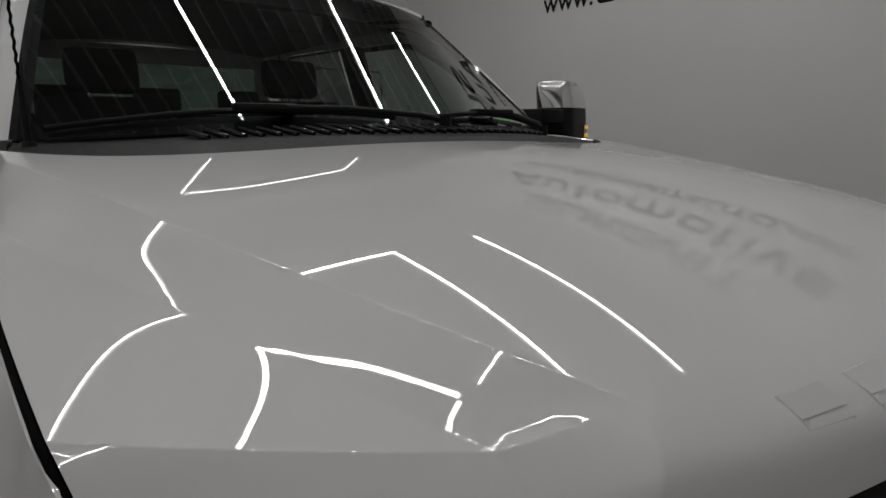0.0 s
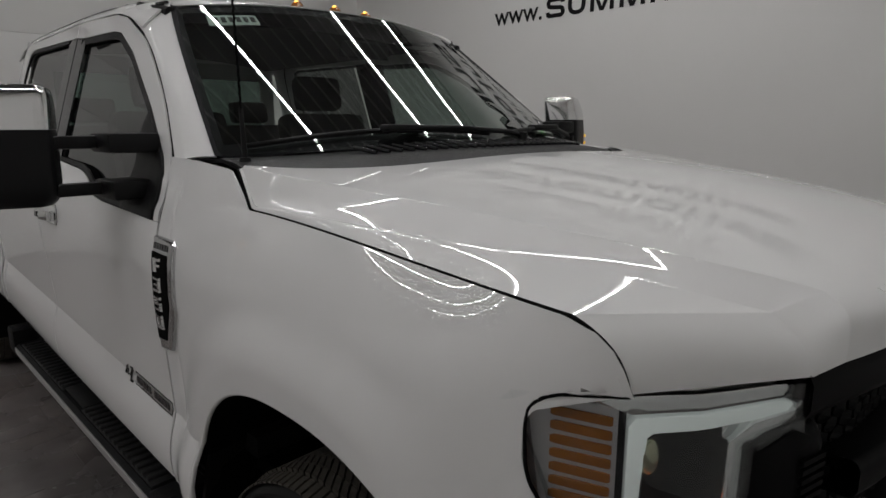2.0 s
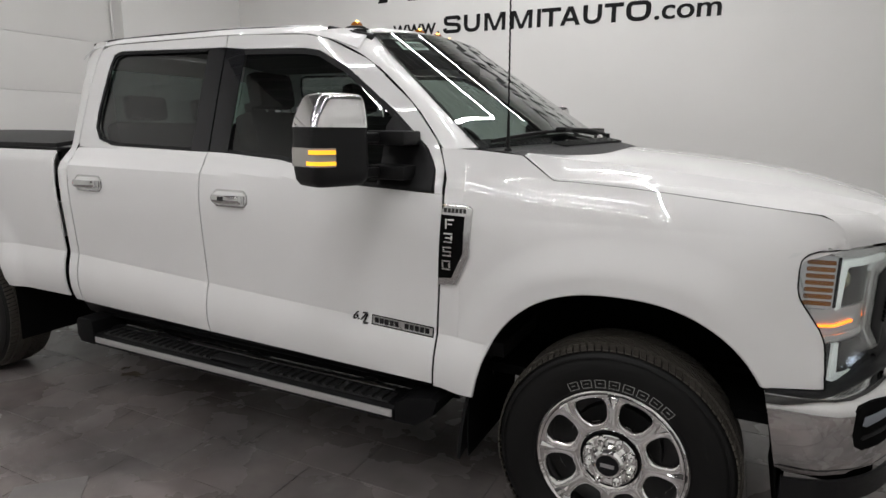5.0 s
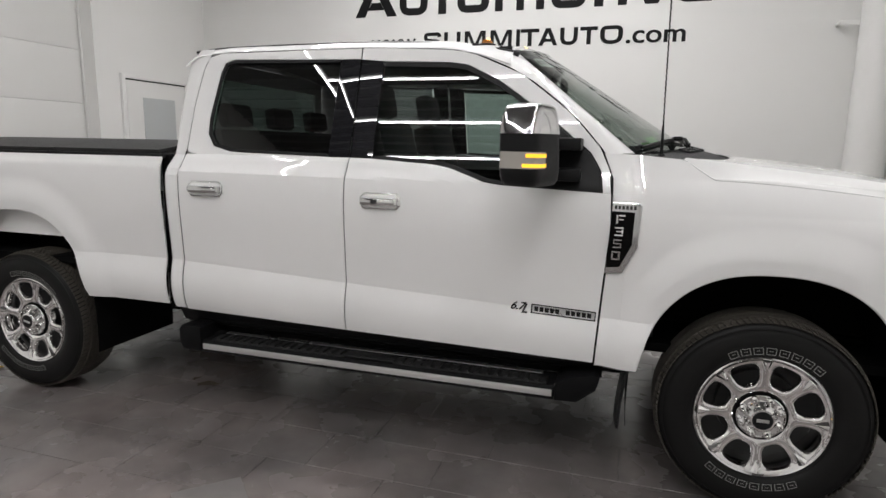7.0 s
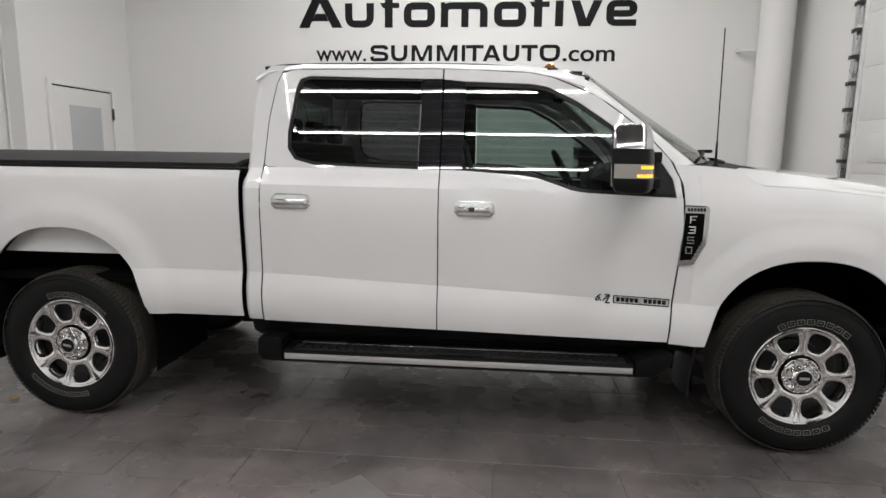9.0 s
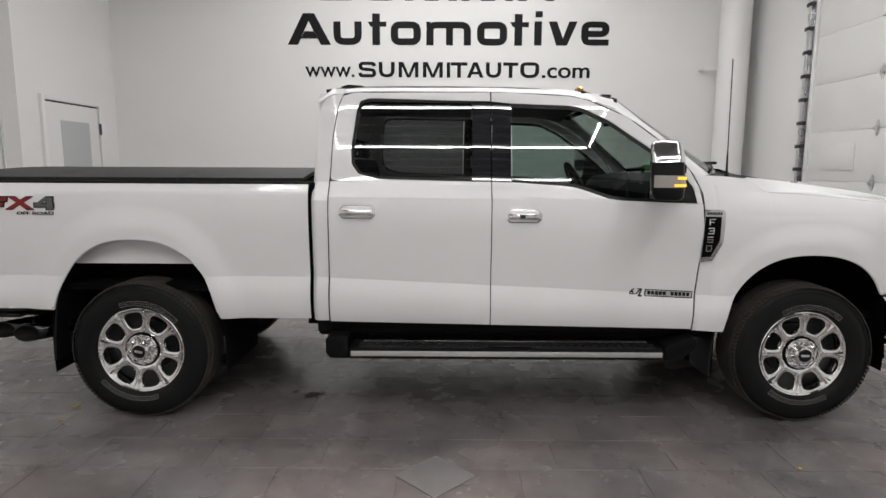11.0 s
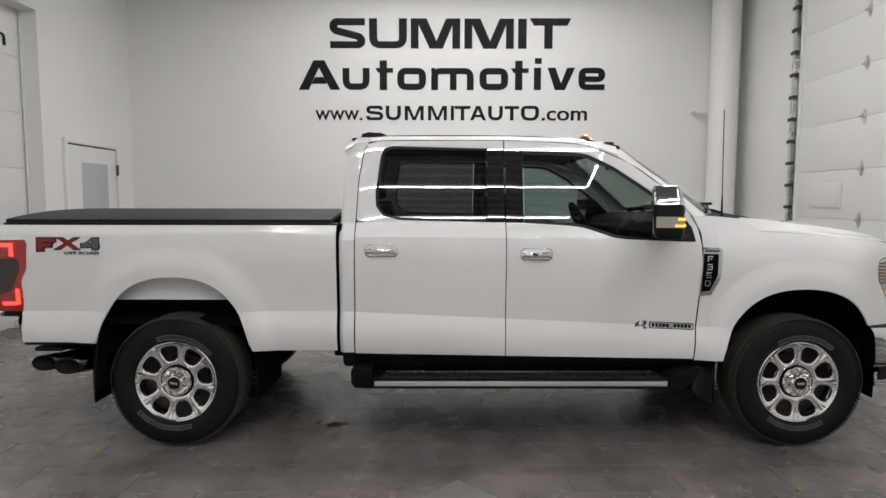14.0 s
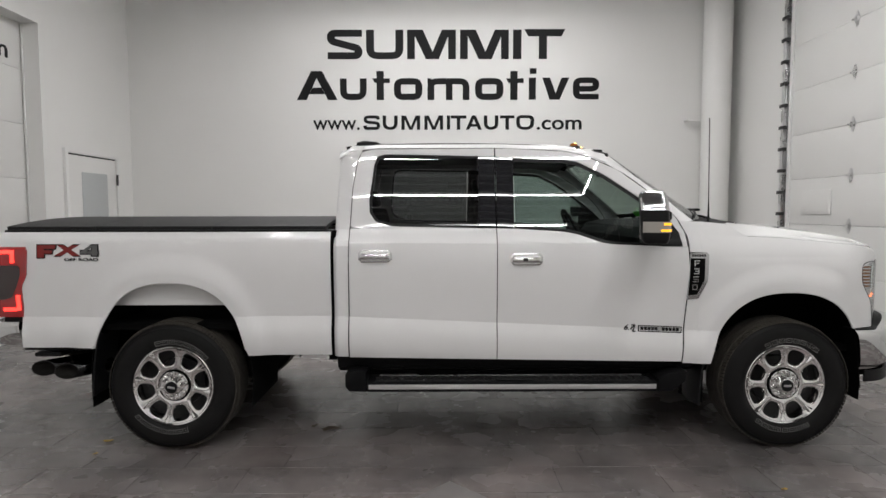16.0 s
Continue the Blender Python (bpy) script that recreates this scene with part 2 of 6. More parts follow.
def text_ob(name, words, x0, x1, z0, cap, bold, place, mat, parent=None, label=""):
    """Lettering in the built-in font, stretched to run from x0 to x1, with letters cap high on the line z0."""
    cu = bpy.data.curves.new(name, "FONT")
    cu.body, cu.size, cu.resolution_u = words, 1.0, 4
    tmp = bpy.data.objects.new(name, cu)
    scene.collection.objects.link(tmp)
    bpy.context.view_layer.update()
    me = bpy.data.meshes.new_from_object(tmp.evaluated_get(bpy.context.evaluated_depsgraph_get()))
    bpy.data.objects.remove(tmp)
    co = [v.co.copy() for v in me.vertices]
    polys = [tuple(f.vertices) for f in me.polygons]
    verts, faces = [], []
    for k, (dx, dy) in enumerate([(0, 0), (-1, 0), (1, 0), (0, 0.6), (0, -0.6), (-0.8, 0.5), (0.8, 0.5), (0.8, -0.5), (-0.8, -0.5)] if bold else [(0, 0)]):
        faces += [tuple(i + len(verts) for i in f) for f in polys]
        verts += [(c.x + dx * bold, c.y + dy * bold, k) for c in co]
    lo, hi = min(v[0] for v in verts), max(v[0] for v in verts)
    top = 0.695 + 0.6 * bold
    spots = [place(x0 + (x - lo) / (hi - lo) * (x1 - x0), z0 + (y + 0.6 * bold) / (top + 0.6 * bold) * cap, 0.0003 * k) for x, y, k in verts]
    ob = mesh_ob(name, spots, faces, mat, parent, label, smooth=False)
    return ob


on_north = lambda u, v, w: (u, Y1 - 0.003 - w, v)
on_west = lambda u, v, w: (X0 - 0.215 + w, u, v)
sign = tagged(new("wall_sign"), "large black vinyl lettering in three lines on white wall", "sign")


def bend_path(pts, r, closed=False, steps=5):
    """A polyline with its inner corners rounded to the radius r."""
    P = [Vector(p) for p in pts]
    n, out = len(P), []
    for i, p in enumerate(P):
        if not closed and i in (0, n - 1):
            out.append(p)
            continue
        a, b = P[i - 1] - p, P[(i + 1) % n] - p
        k = min(r, a.length * 0.5, b.length * 0.5)
        a, b = p + a.normalized() * k, p + b.normalized() * k
        for j in range(steps + 1):
            f = j / steps
            out.append(a * (1 - f) ** 2 + p * 2 * f * (1 - f) + b * f * f)
    return out + [out[0]] if closed else out


def wide_letters(name, shapes, place, mat, parent):
    """Wide square-cut lettering: each letter is a list of filled outlines and of thick rounded strokes."""
    for letter in shapes:
        verts, faces = [], []
        for k, (kind, pts, *more) in enumerate(letter):
            if kind == "fill":
                faces.append(tuple(range(len(verts), len(verts) + len(pts))))
                verts += [place(u, v, 0.0004 * k) for u, v in pts]
                continue
            hx, hy, r, closed = more
            P = bend_path(pts, r, closed)
            base = len(verts)
            for i, p in enumerate(P):
                if closed and i in (0, len(P) - 1):
                    d = (P[1] - P[-2]).normalized()
                else:
                    d = (P[min(i + 1, len(P) - 1)] - P[max(i - 1, 0)]).normalized()
                o = Vector((-d.y * hx, d.x * hy))
                verts += [place(p.x + o.x, p.y + o.y, 0.0004 * k), place(p.x - o.x, p.y - o.y, 0.0004 * k)]
            faces += [(base + 2 * i, base + 2 * i + 1, base + 2 * i + 3, base + 2 * i + 2) for i in range(len(P) - 1)]
        bm = bmesh.new()
        vs = [bm.verts.new(v) for v in verts]
        for f in faces:
            bm.faces.new([vs[i] for i in f])
        bmesh.ops.triangulate(bm, faces=[f for f in bm.faces if len(f.verts) > 4])
        bmesh.ops.recalc_face_normals(bm, faces=bm.faces)
        part(name, bm, mat, parent, smooth=False)


def block(x0, x1, y0, y1):
    return ("fill", [(x0, y0), (x1, y0), (x1, y1), (x0, y1)])


def letter_m(x):
    return [("fill", [(x, 0), (x, 118), (x + 31, 118), (x + 31, 0)]), ("fill", [(x + 31, 118), (x + 63, 118), (x + 102, 30), (x + 127, 0), (x + 75, 0), (x + 31, 93)]),
            ("fill", [(x + 102, 30), (x + 140, 118), (x + 166, 118), (x + 166, 93), (x + 127, 0), (x + 100, 0)]), ("fill", [(x + 165, 0), (x + 165, 118), (x + 196, 118), (x + 196, 0)])]


def letter_o(x):
    return [("stroke", [(x + 56, 76), (x + 14, 76), (x + 14, 13), (x + 99, 13), (x + 99, 76)], 14, 13, 22, True)]


def letter_t(x):
    return [block(x + 17, x + 46, 0, 118), ("fill", [(x, 88), (x + 70, 88), (x + 70, 69), (x + 11, 69)])]


line_top = [[("stroke", [(141, 104), (16, 104), (16, 72), (126, 44), (126, 14), (2, 14)], 16, 14, 22, False)],
            [("stroke", [(173, 118), (173, 14), (291, 14), (291, 118)], 16, 14, 30, False)],
            letter_m(322), letter_m(535), [block(748, 782, 0, 118)],
            [("fill", [(793, 120), (958, 120), (943, 91), (810, 91)]), block(852, 885, 0, 92)]]
line_mid = [[("fill", [(0, 0), (39, 0), (80, 89), (80, 118), (59, 118)]), ("fill", [(80, 118), (102, 118), (163, 0), (125, 0), (80, 89)]), ("fill", [(50, 24), (112, 24), (99, 51), (64, 51)])],
            [("stroke", [(186, 88), (186, 13), (265, 13), (265, 88)], 13.5, 13, 26, False)],
            letter_t(301), letter_o(387),
            [("stroke", [(534, 0), (534, 76), (674, 76), (674, 0)], 13.5, 12.5, 24, False), block(594, 620, 0, 70), block(520.5, 536, 66, 88.5)],
            letter_o(710), letter_t(833), [block(924, 952, 1, 91), block(927, 954, 106, 129)],
            [("fill", [(977, 91), (1008, 91), (1031, 29), (1031, 1), (1007, 1)]), ("fill", [(1031, 29), (1054, 91), (1085, 91), (1047, 1), (1031, 1)])],
            [("stroke", [(1203, 13), (1113, 13), (1113, 80), (1191, 80), (1191, 45), (1126, 45)], 13.5, 11.5, 20, False)]]
wide_letters("lettering", line_top, lambda u, v, w: on_north(-4.085 + u * 0.003951, 3.985 + v * 0.0039, w), SIGN, sign)
wide_letters("lettering", line_mid, lambda u, v, w: on_north(-4.58 + u * 0.004012, 3.345 + v * 0.00386, w), SIGN, sign)
text_ob("lettering", "www.", -4.325, -3.58, 2.875, 0.235, 0.010, on_north, SIGN, sign)


def thin_m(x):
    return [block(x, x + 13, 0, 61), block(x + 62, x + 75, 0, 61), ("fill", [(x + 13, 61), (x + 18, 61), (x + 43, 0), (x + 31, 0), (x + 13, 44)]), ("fill", [(x + 57, 61), (x + 62, 61), (x + 62, 44), (x + 44, 0), (x + 32, 0)])]


def thin_t(x, w):
    return [block(x, x + w, 48, 61), block(x + w / 2 - 7, x + w / 2 + 7, 0, 48)]


def thin_u(x, w):
    return [("stroke", [(x + 7, 61), (x + 7, 6), (x + w - 7, 6), (x + w - 7, 61)], 7, 6.5, 24, False)]


line_low = [[("stroke", [(60, 44), (57, 55), (8, 55), (8, 34), (60, 28), (60, 6), (8, 6), (6, 18)], 7, 6.5, 17, False)],
            thin_u(77, 60), thin_m(152), thin_m(244), [block(334, 347, 0, 61)], thin_t(349, 63),
            [("fill", [(410, 0), (424, 0), (442, 45), (442, 61), (434, 61)]), ("fill", [(442, 61), (450, 61), (474, 0), (460, 0), (442, 45)]), block(425, 459, 13, 24)],
            thin_u(482, 58), thin_t(547, 57),
            [("stroke", [(647.5, 55.5), (619, 55.5), (619, 5.5), (676, 5.5), (676, 55.5)], 7.5, 6.5, 30, True)]]
wide_letters("lettering", line_low, lambda u, v, w: on_north(-3.52 + u * 0.004004, 2.875 + v * 0.00369, w), SIGN, sign)
text_ob("lettering", ".com", -0.745, -0.02, 2.875, 0.235, 0.018, on_north, SIGN, sign)


# overhead door in the east wall
def sectional_door(name, x, y0, y1, z_joints, face, label):
    """Sections of an overhead door in the plane x; face: the way its inner side looks."""
    base = tagged(new(name), label, "garage door", kind="structure")
    for a, b in zip(z_joints[:-1], z_joints[1:]):
        box("panel", min(x, x - face * 0.05), max(x, x - face * 0.05), y0, y1, a + 0.0015, b - 0.0015, DOORW, base, bevel=0.003)
    return base


east_joints = [0.0, 0.24, 0.82, 1.40, 1.98, 2.56, 3.14, 3.73, 4.31, 4.89]
east_door = sectional_door("garage_door_east", X1 + 0.02, -1.7, 3.20, east_joints, -1, "white sectional overhead door with steel hinges")
for z in east_joints[1:-1]:
    for y in (1.98, 0.6, -0.7):
        bm = bmesh.new()
        pts = [(-0.010, -0.085), (0.010, -0.085), (0.034, -0.03), (0.05, -0.012), (0.05, 0.012), (0.034, 0.03), (0.010, 0.085), (-0.010, 0.085), (-0.034, 0.03), (-0.034, -0.03)]
        front = [bm.verts.new((X1 + 0.012, y + u, z + v)) for u, v in pts]
        back = [bm.verts.new((X1 + 0.0165, y + u, z + v)) for u, v in pts]
        bm.faces.new(front), bm.faces.new(back[::-1])
        for i in range(len(pts)):
            j = (i + 1) % len(pts)
            bm.faces.new((front[i], back[i], back[j], front[j]))
        rod_bm(bm, (X1 + 0.004, y - 0.03, z), (X1 + 0.004, y + 0.06, z), 0.011)
        box_bm(bm, X1 - 0.004, X1 + 0.014, y - 0.022, y + 0.022, z - 0.03, z + 0.03, 0.003)
        part("hinge", bm, SATIN, east_door, "grey steel hinge")
lite = box("vent_panel", X1 + 0.006, X1 + 0.02, 2.30, 2.88, 1.53, 1.83, DOORW, east_door, "raised white rectangular panel", bevel=0.006)
box("panel_face", X1 + 0.002, X1 + 0.008, 2.34, 2.84, 1.56, 1.80, DOORW, lite, bevel=0.004)
track = tagged(new("door_track"), "grey steel vertical door track with brackets on the wall", "door track", kind="structure")
bm = bmesh.new()
box_bm(bm, X1 - 0.055, X1 - 0.004, 3.295, 3.302, 0.02, 4.9, 0.001)
box_bm(bm, X1 - 0.055, X1 - 0.050, 3.250, 3.302, 0.02, 4.9, 0.001)
box_bm(bm, X1 - 0.008, X1 - 0.002, 3.220, 3.302, 0.02, 4.9, 0.001)
part("rail", bm, SATIN, track)
bm = bmesh.new()
box_bm(bm, X1 - 0.03, X1 - 0.003, 3.325, 3.345, 0.02, 4.9, 0.002)
part("angle", bm, SATIN, track)
rod("cable", (X1 - 0.03, 3.315, 0.05), (X1 - 0.03, 3.315, 4.9), 0.004, DARKMETAL, track)
for z in [0.35 + 0.29 * k for k in range(16)]:
    bm = bmesh.new()
    box_bm(bm, X1 - 0.06, X1 - 0.002, 3.230, 3.350, z, z + 0.045, 0.004)
    rod_bm(bm, (X1 - 0.075, 3.27, z + 0.022), (X1 - 0.05, 3.27, z + 0.022), 0.014)
    part("bracket", bm, DARKMETAL, track)

# deep door opening in the west wall
sectional_door("garage_door_west", X0 - 0.22, -3.25, 2.75, [0.0, 0.66, 1.33, 1.99, 2.66, 3.33, 4.0], 1, "white sectional overhead door set deep in its opening")
west_sign = tagged(new("door_sign"), "black vinyl lettering on white overhead door", "sign")
text_ob("lettering", "www.SUMMITAUTO.com", -1.90, 2.45, 3.415, 0.215, 0.02, on_west, SIGN, west_sign)
bm = bmesh.new()
box_bm(bm, X0 - 0.205, X0 - 0.195, 2.665, 2.69, 0, 3.88, 0.002)
tagged(part("door_stop", bm, DOORW), "white weather strip beside overhead door", "trim", kind="structure")

# small service door in the west wall
service = tagged(new("door_1"), "white flush service door with a grey window pane", "door", kind="structure")
box("leaf", X0 + 0.002, X0 + 0.03, 3.14, 4.28, 0.01, 2.34, DOORW, service, bevel=0.004)
bm = bmesh.new()
box_bm(bm, X0 + 0.002, X0 + 0.045, 3.06, 3.12, 0, 2.42, 0.003)
box_bm(bm, X0 + 0.002, X0 + 0.045, 4.30, 4.36, 0, 2.42, 0.003)
box_bm(bm, X0 + 0.002, X0 + 0.045, 3.12, 4.30, 2.36, 2.42, 0.003)
part("frame", bm, WALL, service)
box("pane", X0 + 0.028, X0 + 0.036, 3.42, 4.04, 0.95, 2.12, material("grey_pane", (0.45, 0.47, 0.47), 0.2), service, "pale grey window pane", bevel=0.002)
box("gap", X0 + 0.0025, X0 + 0.012, 3.122, 4.298, 2.341, 2.359, SEAM, service, "dark gap over the door")
for z in (2.07, 1.2, 0.3):
    rod("hinge", (X0 + 0.05, 4.29, z - 0.1), (X0 + 0.05, 4.29, z + 0.06), 0.016, DARKMETAL, service)

# white round pipe in the corner
pipe = tagged(new("pipe"), "thick white painted vertical pipe in the corner", "pipe", kind="structure")
rod("shaft", (2.02, 4.57, 0), (2.02, 4.57, TOP), 0.21, WALL, pipe, seg=40)
rod("joint", (2.02, 4.57, 3.04), (2.02, 4.57, 3.05), 0.213, WALL, pipe, seg=40)
bm = bmesh.new()
box_bm(bm, 1.62, 1.84, 4.66, 4.70, 2.98, 3.03, 0.008)
rod_bm(bm, (1.64, 4.68, 3.005), (1.64, 4.82, 3.005), 0.022)
part("bracket", bm, WALL, pipe)


# ceiling light strips
def strip(x, y, length, along, wide=0.025):
    base = tagged(new("ceiling_light"), "long slim white tube light under the ceiling", "light", group="ceiling lights")
    hx, hy = (length / 2, wide + 0.003) if along == "x" else (wide + 0.003, length / 2)
    z = TOP - 0.35
    box("housing", x - hx, x + hx, y - hy, y + hy, z + 0.02, z + 0.07, DOORW, base, bevel=0.005)
    box("tube", x - hx + 0.005, x + hx - 0.005, y - hy + 0.003, y + hy - 0.003, z - 0.015, z + 0.02, LAMP, base, bevel=0.008)
    # unseen lip, added only to hold the nearest tubes' light off the north wall
    if y > 3:
        box("shade_lip", x - hx, x + hx, y + hy + 0.001, y + hy + 0.005, z - 0.032, z + 0.07, DOORW, base, "added white lip that keeps tube light off the wall")
    for k in (-0.4, 0.4):
        dx, dy = (k * length, 0) if along == "x" else (0, k * length)
        rod("hanger", (x + dx, y + dy, z + 0.06), (x + dx, y + dy, TOP), 0.004, DARKMETAL, base)


def light_run(x, y, length, along, wide, power=1.0):
    """The light that a straight run of tubes gives, as one long area lamp under them."""
    data = bpy.data.lights.new("tube_light", "AREA")
    data.shape, data.size, data.size_y = "RECTANGLE", length, 2 * wide
    data.energy = LAMP_POWER * power * math.pi * length * 2 * wide
    data.color = (1.0, 0.985, 0.985)
    ob = new("tube_light", data)
    ob.matrix_world = pose(x, y, TOP - 0.3665, 0, 0, 0 if along == "x" else 90)


for y in (3.9, 2.47, 0.1):
    wide = 0.013 if y > 3 else 0.019
    for x in (-3.01, -0.99):
        strip(x, y, 2.0, "x", wide)
    light_run(-2.0, y, 4.0, "x", wide)
for x in (-4.0, 0.03):
    strip(x, 1.29, 2.3, "y")
    light_run(x, 1.29, 2.3, "y", 0.025, 1.4 if x < -1 else 1.0)
for y in (-4.65, -5.85, -7.1):
    for x in (-3.575, -1.125):
        strip(x, y, 2.44, "x", 0.012)
    light_run(-2.35, y, 4.88, "x", 0.012, 1.45)
for x in (-4.83, 0.13):
    strip(x, -1.46, 2.86, "y", 0.015)
    strip(x, -4.39, 2.86, "y", 0.015)
    light_run(x, -2.93, 5.78, "y", 0.015, 1.35 if x > 0 else 0.65)


# ---- the pickup truck ----
truck = tagged(new("pickup_truck"), "white crew-cab pickup truck with chrome wheels and black bed cover", "pickup truck")
NOSE_Y = [0, 0.4, 0.64, 0.78, 0.867, 0.92, 0.95, 1.02]
NOSE_X = [0.89, 0.85, 0.785, 0.705, 0.63, 0.51, 0.44, 0.2]


def nose_x(y):
    """How far forward the face of the truck stands at the half-width y."""
    return float(np.interp(abs(y), NOSE_Y, NOSE_X))


def spline(xs, ys, at):
    """Natural cubic spline."""
    xs, ys = np.array(xs, float), np.array(ys, float)
    n, h = len(xs), np.diff(xs)
    A, r = np.eye(n), np.zeros(n)
    for i in range(1, n - 1):
        A[i, i - 1:i + 2] = h[i - 1], 2 * (h[i - 1] + h[i]), h[i]
        r[i] = 6 * ((ys[i + 1] - ys[i]) / h[i] - (ys[i] - ys[i - 1]) / h[i - 1])
    m = np.linalg.solve(A, r)
    at = np.clip(np.array(at, float), xs[0], xs[-1])
    k = np.clip(np.searchsorted(xs, at) - 1, 0, n - 2)
    a, b, d = xs[k + 1] - at, at - xs[k], h[k]
    return (m[k] * a ** 3 + m[k + 1] * b ** 3) / (6 * d) + (ys[k] / d - m[k] * d / 6) * a + (ys[k + 1] / d - m[k + 1] * d / 6) * b


LOW_D = np.linspace(-0.32, 0, 300)
LOW_W = spline([-0.32, -0.27, -0.22, -0.16, -0.10, -0.05, 0.0], [0.925, 0.953, 0.971, 0.9795, 0.9785, 0.9695, 0.957], LOW_D)
HIGH_D = np.linspace(0, 0.60, 300)
HIGH_W = spline([0.0, 0.15, 0.30, 0.42, 0.50, 0.56, 0.60], [0.957, 0.967, 0.977, 0.978, 0.970, 0.957, 0.945], HIGH_D)


FRONT_X = np.linspace(0.0, 0.70, 200)
FRONT_W = spline([0.0, 0.2, 0.34, 0.44, 0.51, 0.63, 0.70], [1.060, 1.020, 0.985, 0.950, 0.920, 0.864, 0.80], FRONT_X)


def crease_z(x):
    return float(np.interp(x, [-3.0, -0.7], [0.90, 0.80]))


def side_w(x, z):
    """Half-width of the body side under the belt."""
    d = z - crease_z(x)
    w = float(np.interp(d, LOW_D, LOW_W)) if d < 0 else float(np.interp(d, HIGH_D, HIGH_W))
    for cx, top in ((-0.005, 0.615), (-4.06, 0.68)):
        r = (abs((x - cx) / 0.52) ** 2.4 + abs(max(z - 0.44, 0) / top) ** 2.4) ** (1 / 2.4)
        k = min(max((1.31 - r) / 0.23, 0), 1)
        w += 0.027 * k * k * (3 - 2 * k)
    if x > 0.0:
        m = float(np.interp(x, FRONT_X, FRONT_W))
        w = -math.log(math.exp(-150 * w) + math.exp(-150 * m)) / 150
    return w


def cab_w(z):
    """Half-width of the cab above the belt."""
    return 0.912 - (z - 1.45) * 0.29 - max(z - 1.45, 0) ** 2 * 0.03


def hull_w(x, z):
    if z < 1.38:
        return side_w(x, z)
    k = min((z - 1.38) / 0.09, 1)
    turn = 0.6 * max(-2.775 - x, 0) ** 2 * k
    return side_w(x, min(z, 1.42)) * (1 - k) + cab_w(max(z, 1.45)) * k - turn


def arch(x, cx, a, b, floor_z):
    u = abs((x - cx) / a)
    return floor_z if u >= 1 else max(0.44 + b * (1 - u ** 2.4) ** (1 / 2.4), floor_z)


def level(x, v, low, top):
    """Height at the share v of a column, with rows gathered at the body crease."""
    c = crease_z(x)
    if top < c + 0.1:
        return low * (1 - v) + top * v
    knots = [max(c + d, low + 0.004 * (k + 1)) for k, d in enumerate((-0.07, -0.035, -0.004, 0.0, 0.004))]
    return float(np.interp(v, [0, 0.20, 0.24, 0.28, 0.32, 0.36, 1.0], [low] + knots + [top]))


def side_patch(name, s, xl, xr, zb, zt, nu, nv, width, mat, parent, label="", solid=0.006, grow=None):
    """A panel on the body side: xl(z), xr(z), zb(x), zt(x) are its edges; s: -1 near, 1 far."""
    rows = []
    for j in range(nv + 1):
        v = j / nv
        row = []
        for i in range(nu + 1):
            u = grow(i / nu) if grow else i / nu
            x = xl(1.0) * (1 - u) + xr(1.0) * u
            for _ in range(3):
                z = level(x, v, zb(x), zt(x))
                x = xl(z) * (1 - u) + xr(z) * u
            z = level(x, v, zb(x), zt(x))
            row.append((x, s * width(x, z), z))
        rows.append(row)
    return surface(name, rows, mat, parent, label, solid=solid, sharp=11)


def side_strip(name, s, inner, outer, mat, parent, label="", n=40, off=0.0, solid=0.006, cross=3, width=hull_w):
    """A band on the cab side between two lines with equal counts of corners, in x and z."""
    a, b = np.array(inner, float), np.array(outer, float)
    t0 = np.linspace(0, 1, len(a))
    t = np.linspace(0, 1, n)
    A = np.stack([np.interp(t, t0, a[:, k]) for k in (0, 1)], 1)
    B = np.stack([np.interp(t, t0, b[:, k]) for k in (0, 1)], 1)
    rows = []
    for k in range(cross + 1):
        f = k / cross
        P = A * (1 - f) + B * f
        rows.append([(x, s * (width(x, z) + off), z) for x, z in P])
    return surface(name, rows, mat, parent, label, solid=solid)


def side_plate(name, s, pts, mat, parent, label="", off=0.0, depth=0.006, width=hull_w, bevel=0.0, cuts=3):
    """A flat shape laid on the body side from its outline in x and z."""
    return outline_solid(name, pts, lambda u, v, w: (u, s * (width(u, v) + off + w), v), depth, mat, parent, label, bevel, cuts)


def side_line(name, s, pts, r, parent, off=-0.0035, mat=None, width=hull_w, n=24):
    P = soft_line(pts, n, 1)
    return tube(name, [(x, s * (width(x, z) + off), z) for x, z in P], r, mat or SEAM, parent)


# hood
CROWN = ((1.50257, 0, 0), (-0.09111, 1, 0), (-0.02712, 2, 0), (-0.05565, 3, 0), (-0.05768, 4, 0), (-0.06006, 0, 2), (-0.01805, 1, 2), (-0.02586, 2, 2), (0.09337, 3, 2), (-0.00022, 0, 4), (-0.0849, 1, 4))


def crown_z(x, y):
    """Height of the hood's wide middle panel."""
    return sum(k * x ** i * y ** j for k, i, j in CROWN)


def crown_y(x):
    """Half-width of the middle panel, out to its crease."""
    return 0.7826 - 0.2542 * x + 0.062 * x * x - 0.2022 * x ** 3 if x > -0.25 else 0.8527 - (x + 0.25) * 0.04


def rim_line(x):
    """The hood's side edge from the bend beside the cowl to the front kink."""
    return (x, 0.9041 - 0.014 * x - 0.0376 * x * x - 0.0135 * x ** 3, 1.4036 - 0.078 * x - 0.0822 * x * x + 0.0875 * x ** 3)


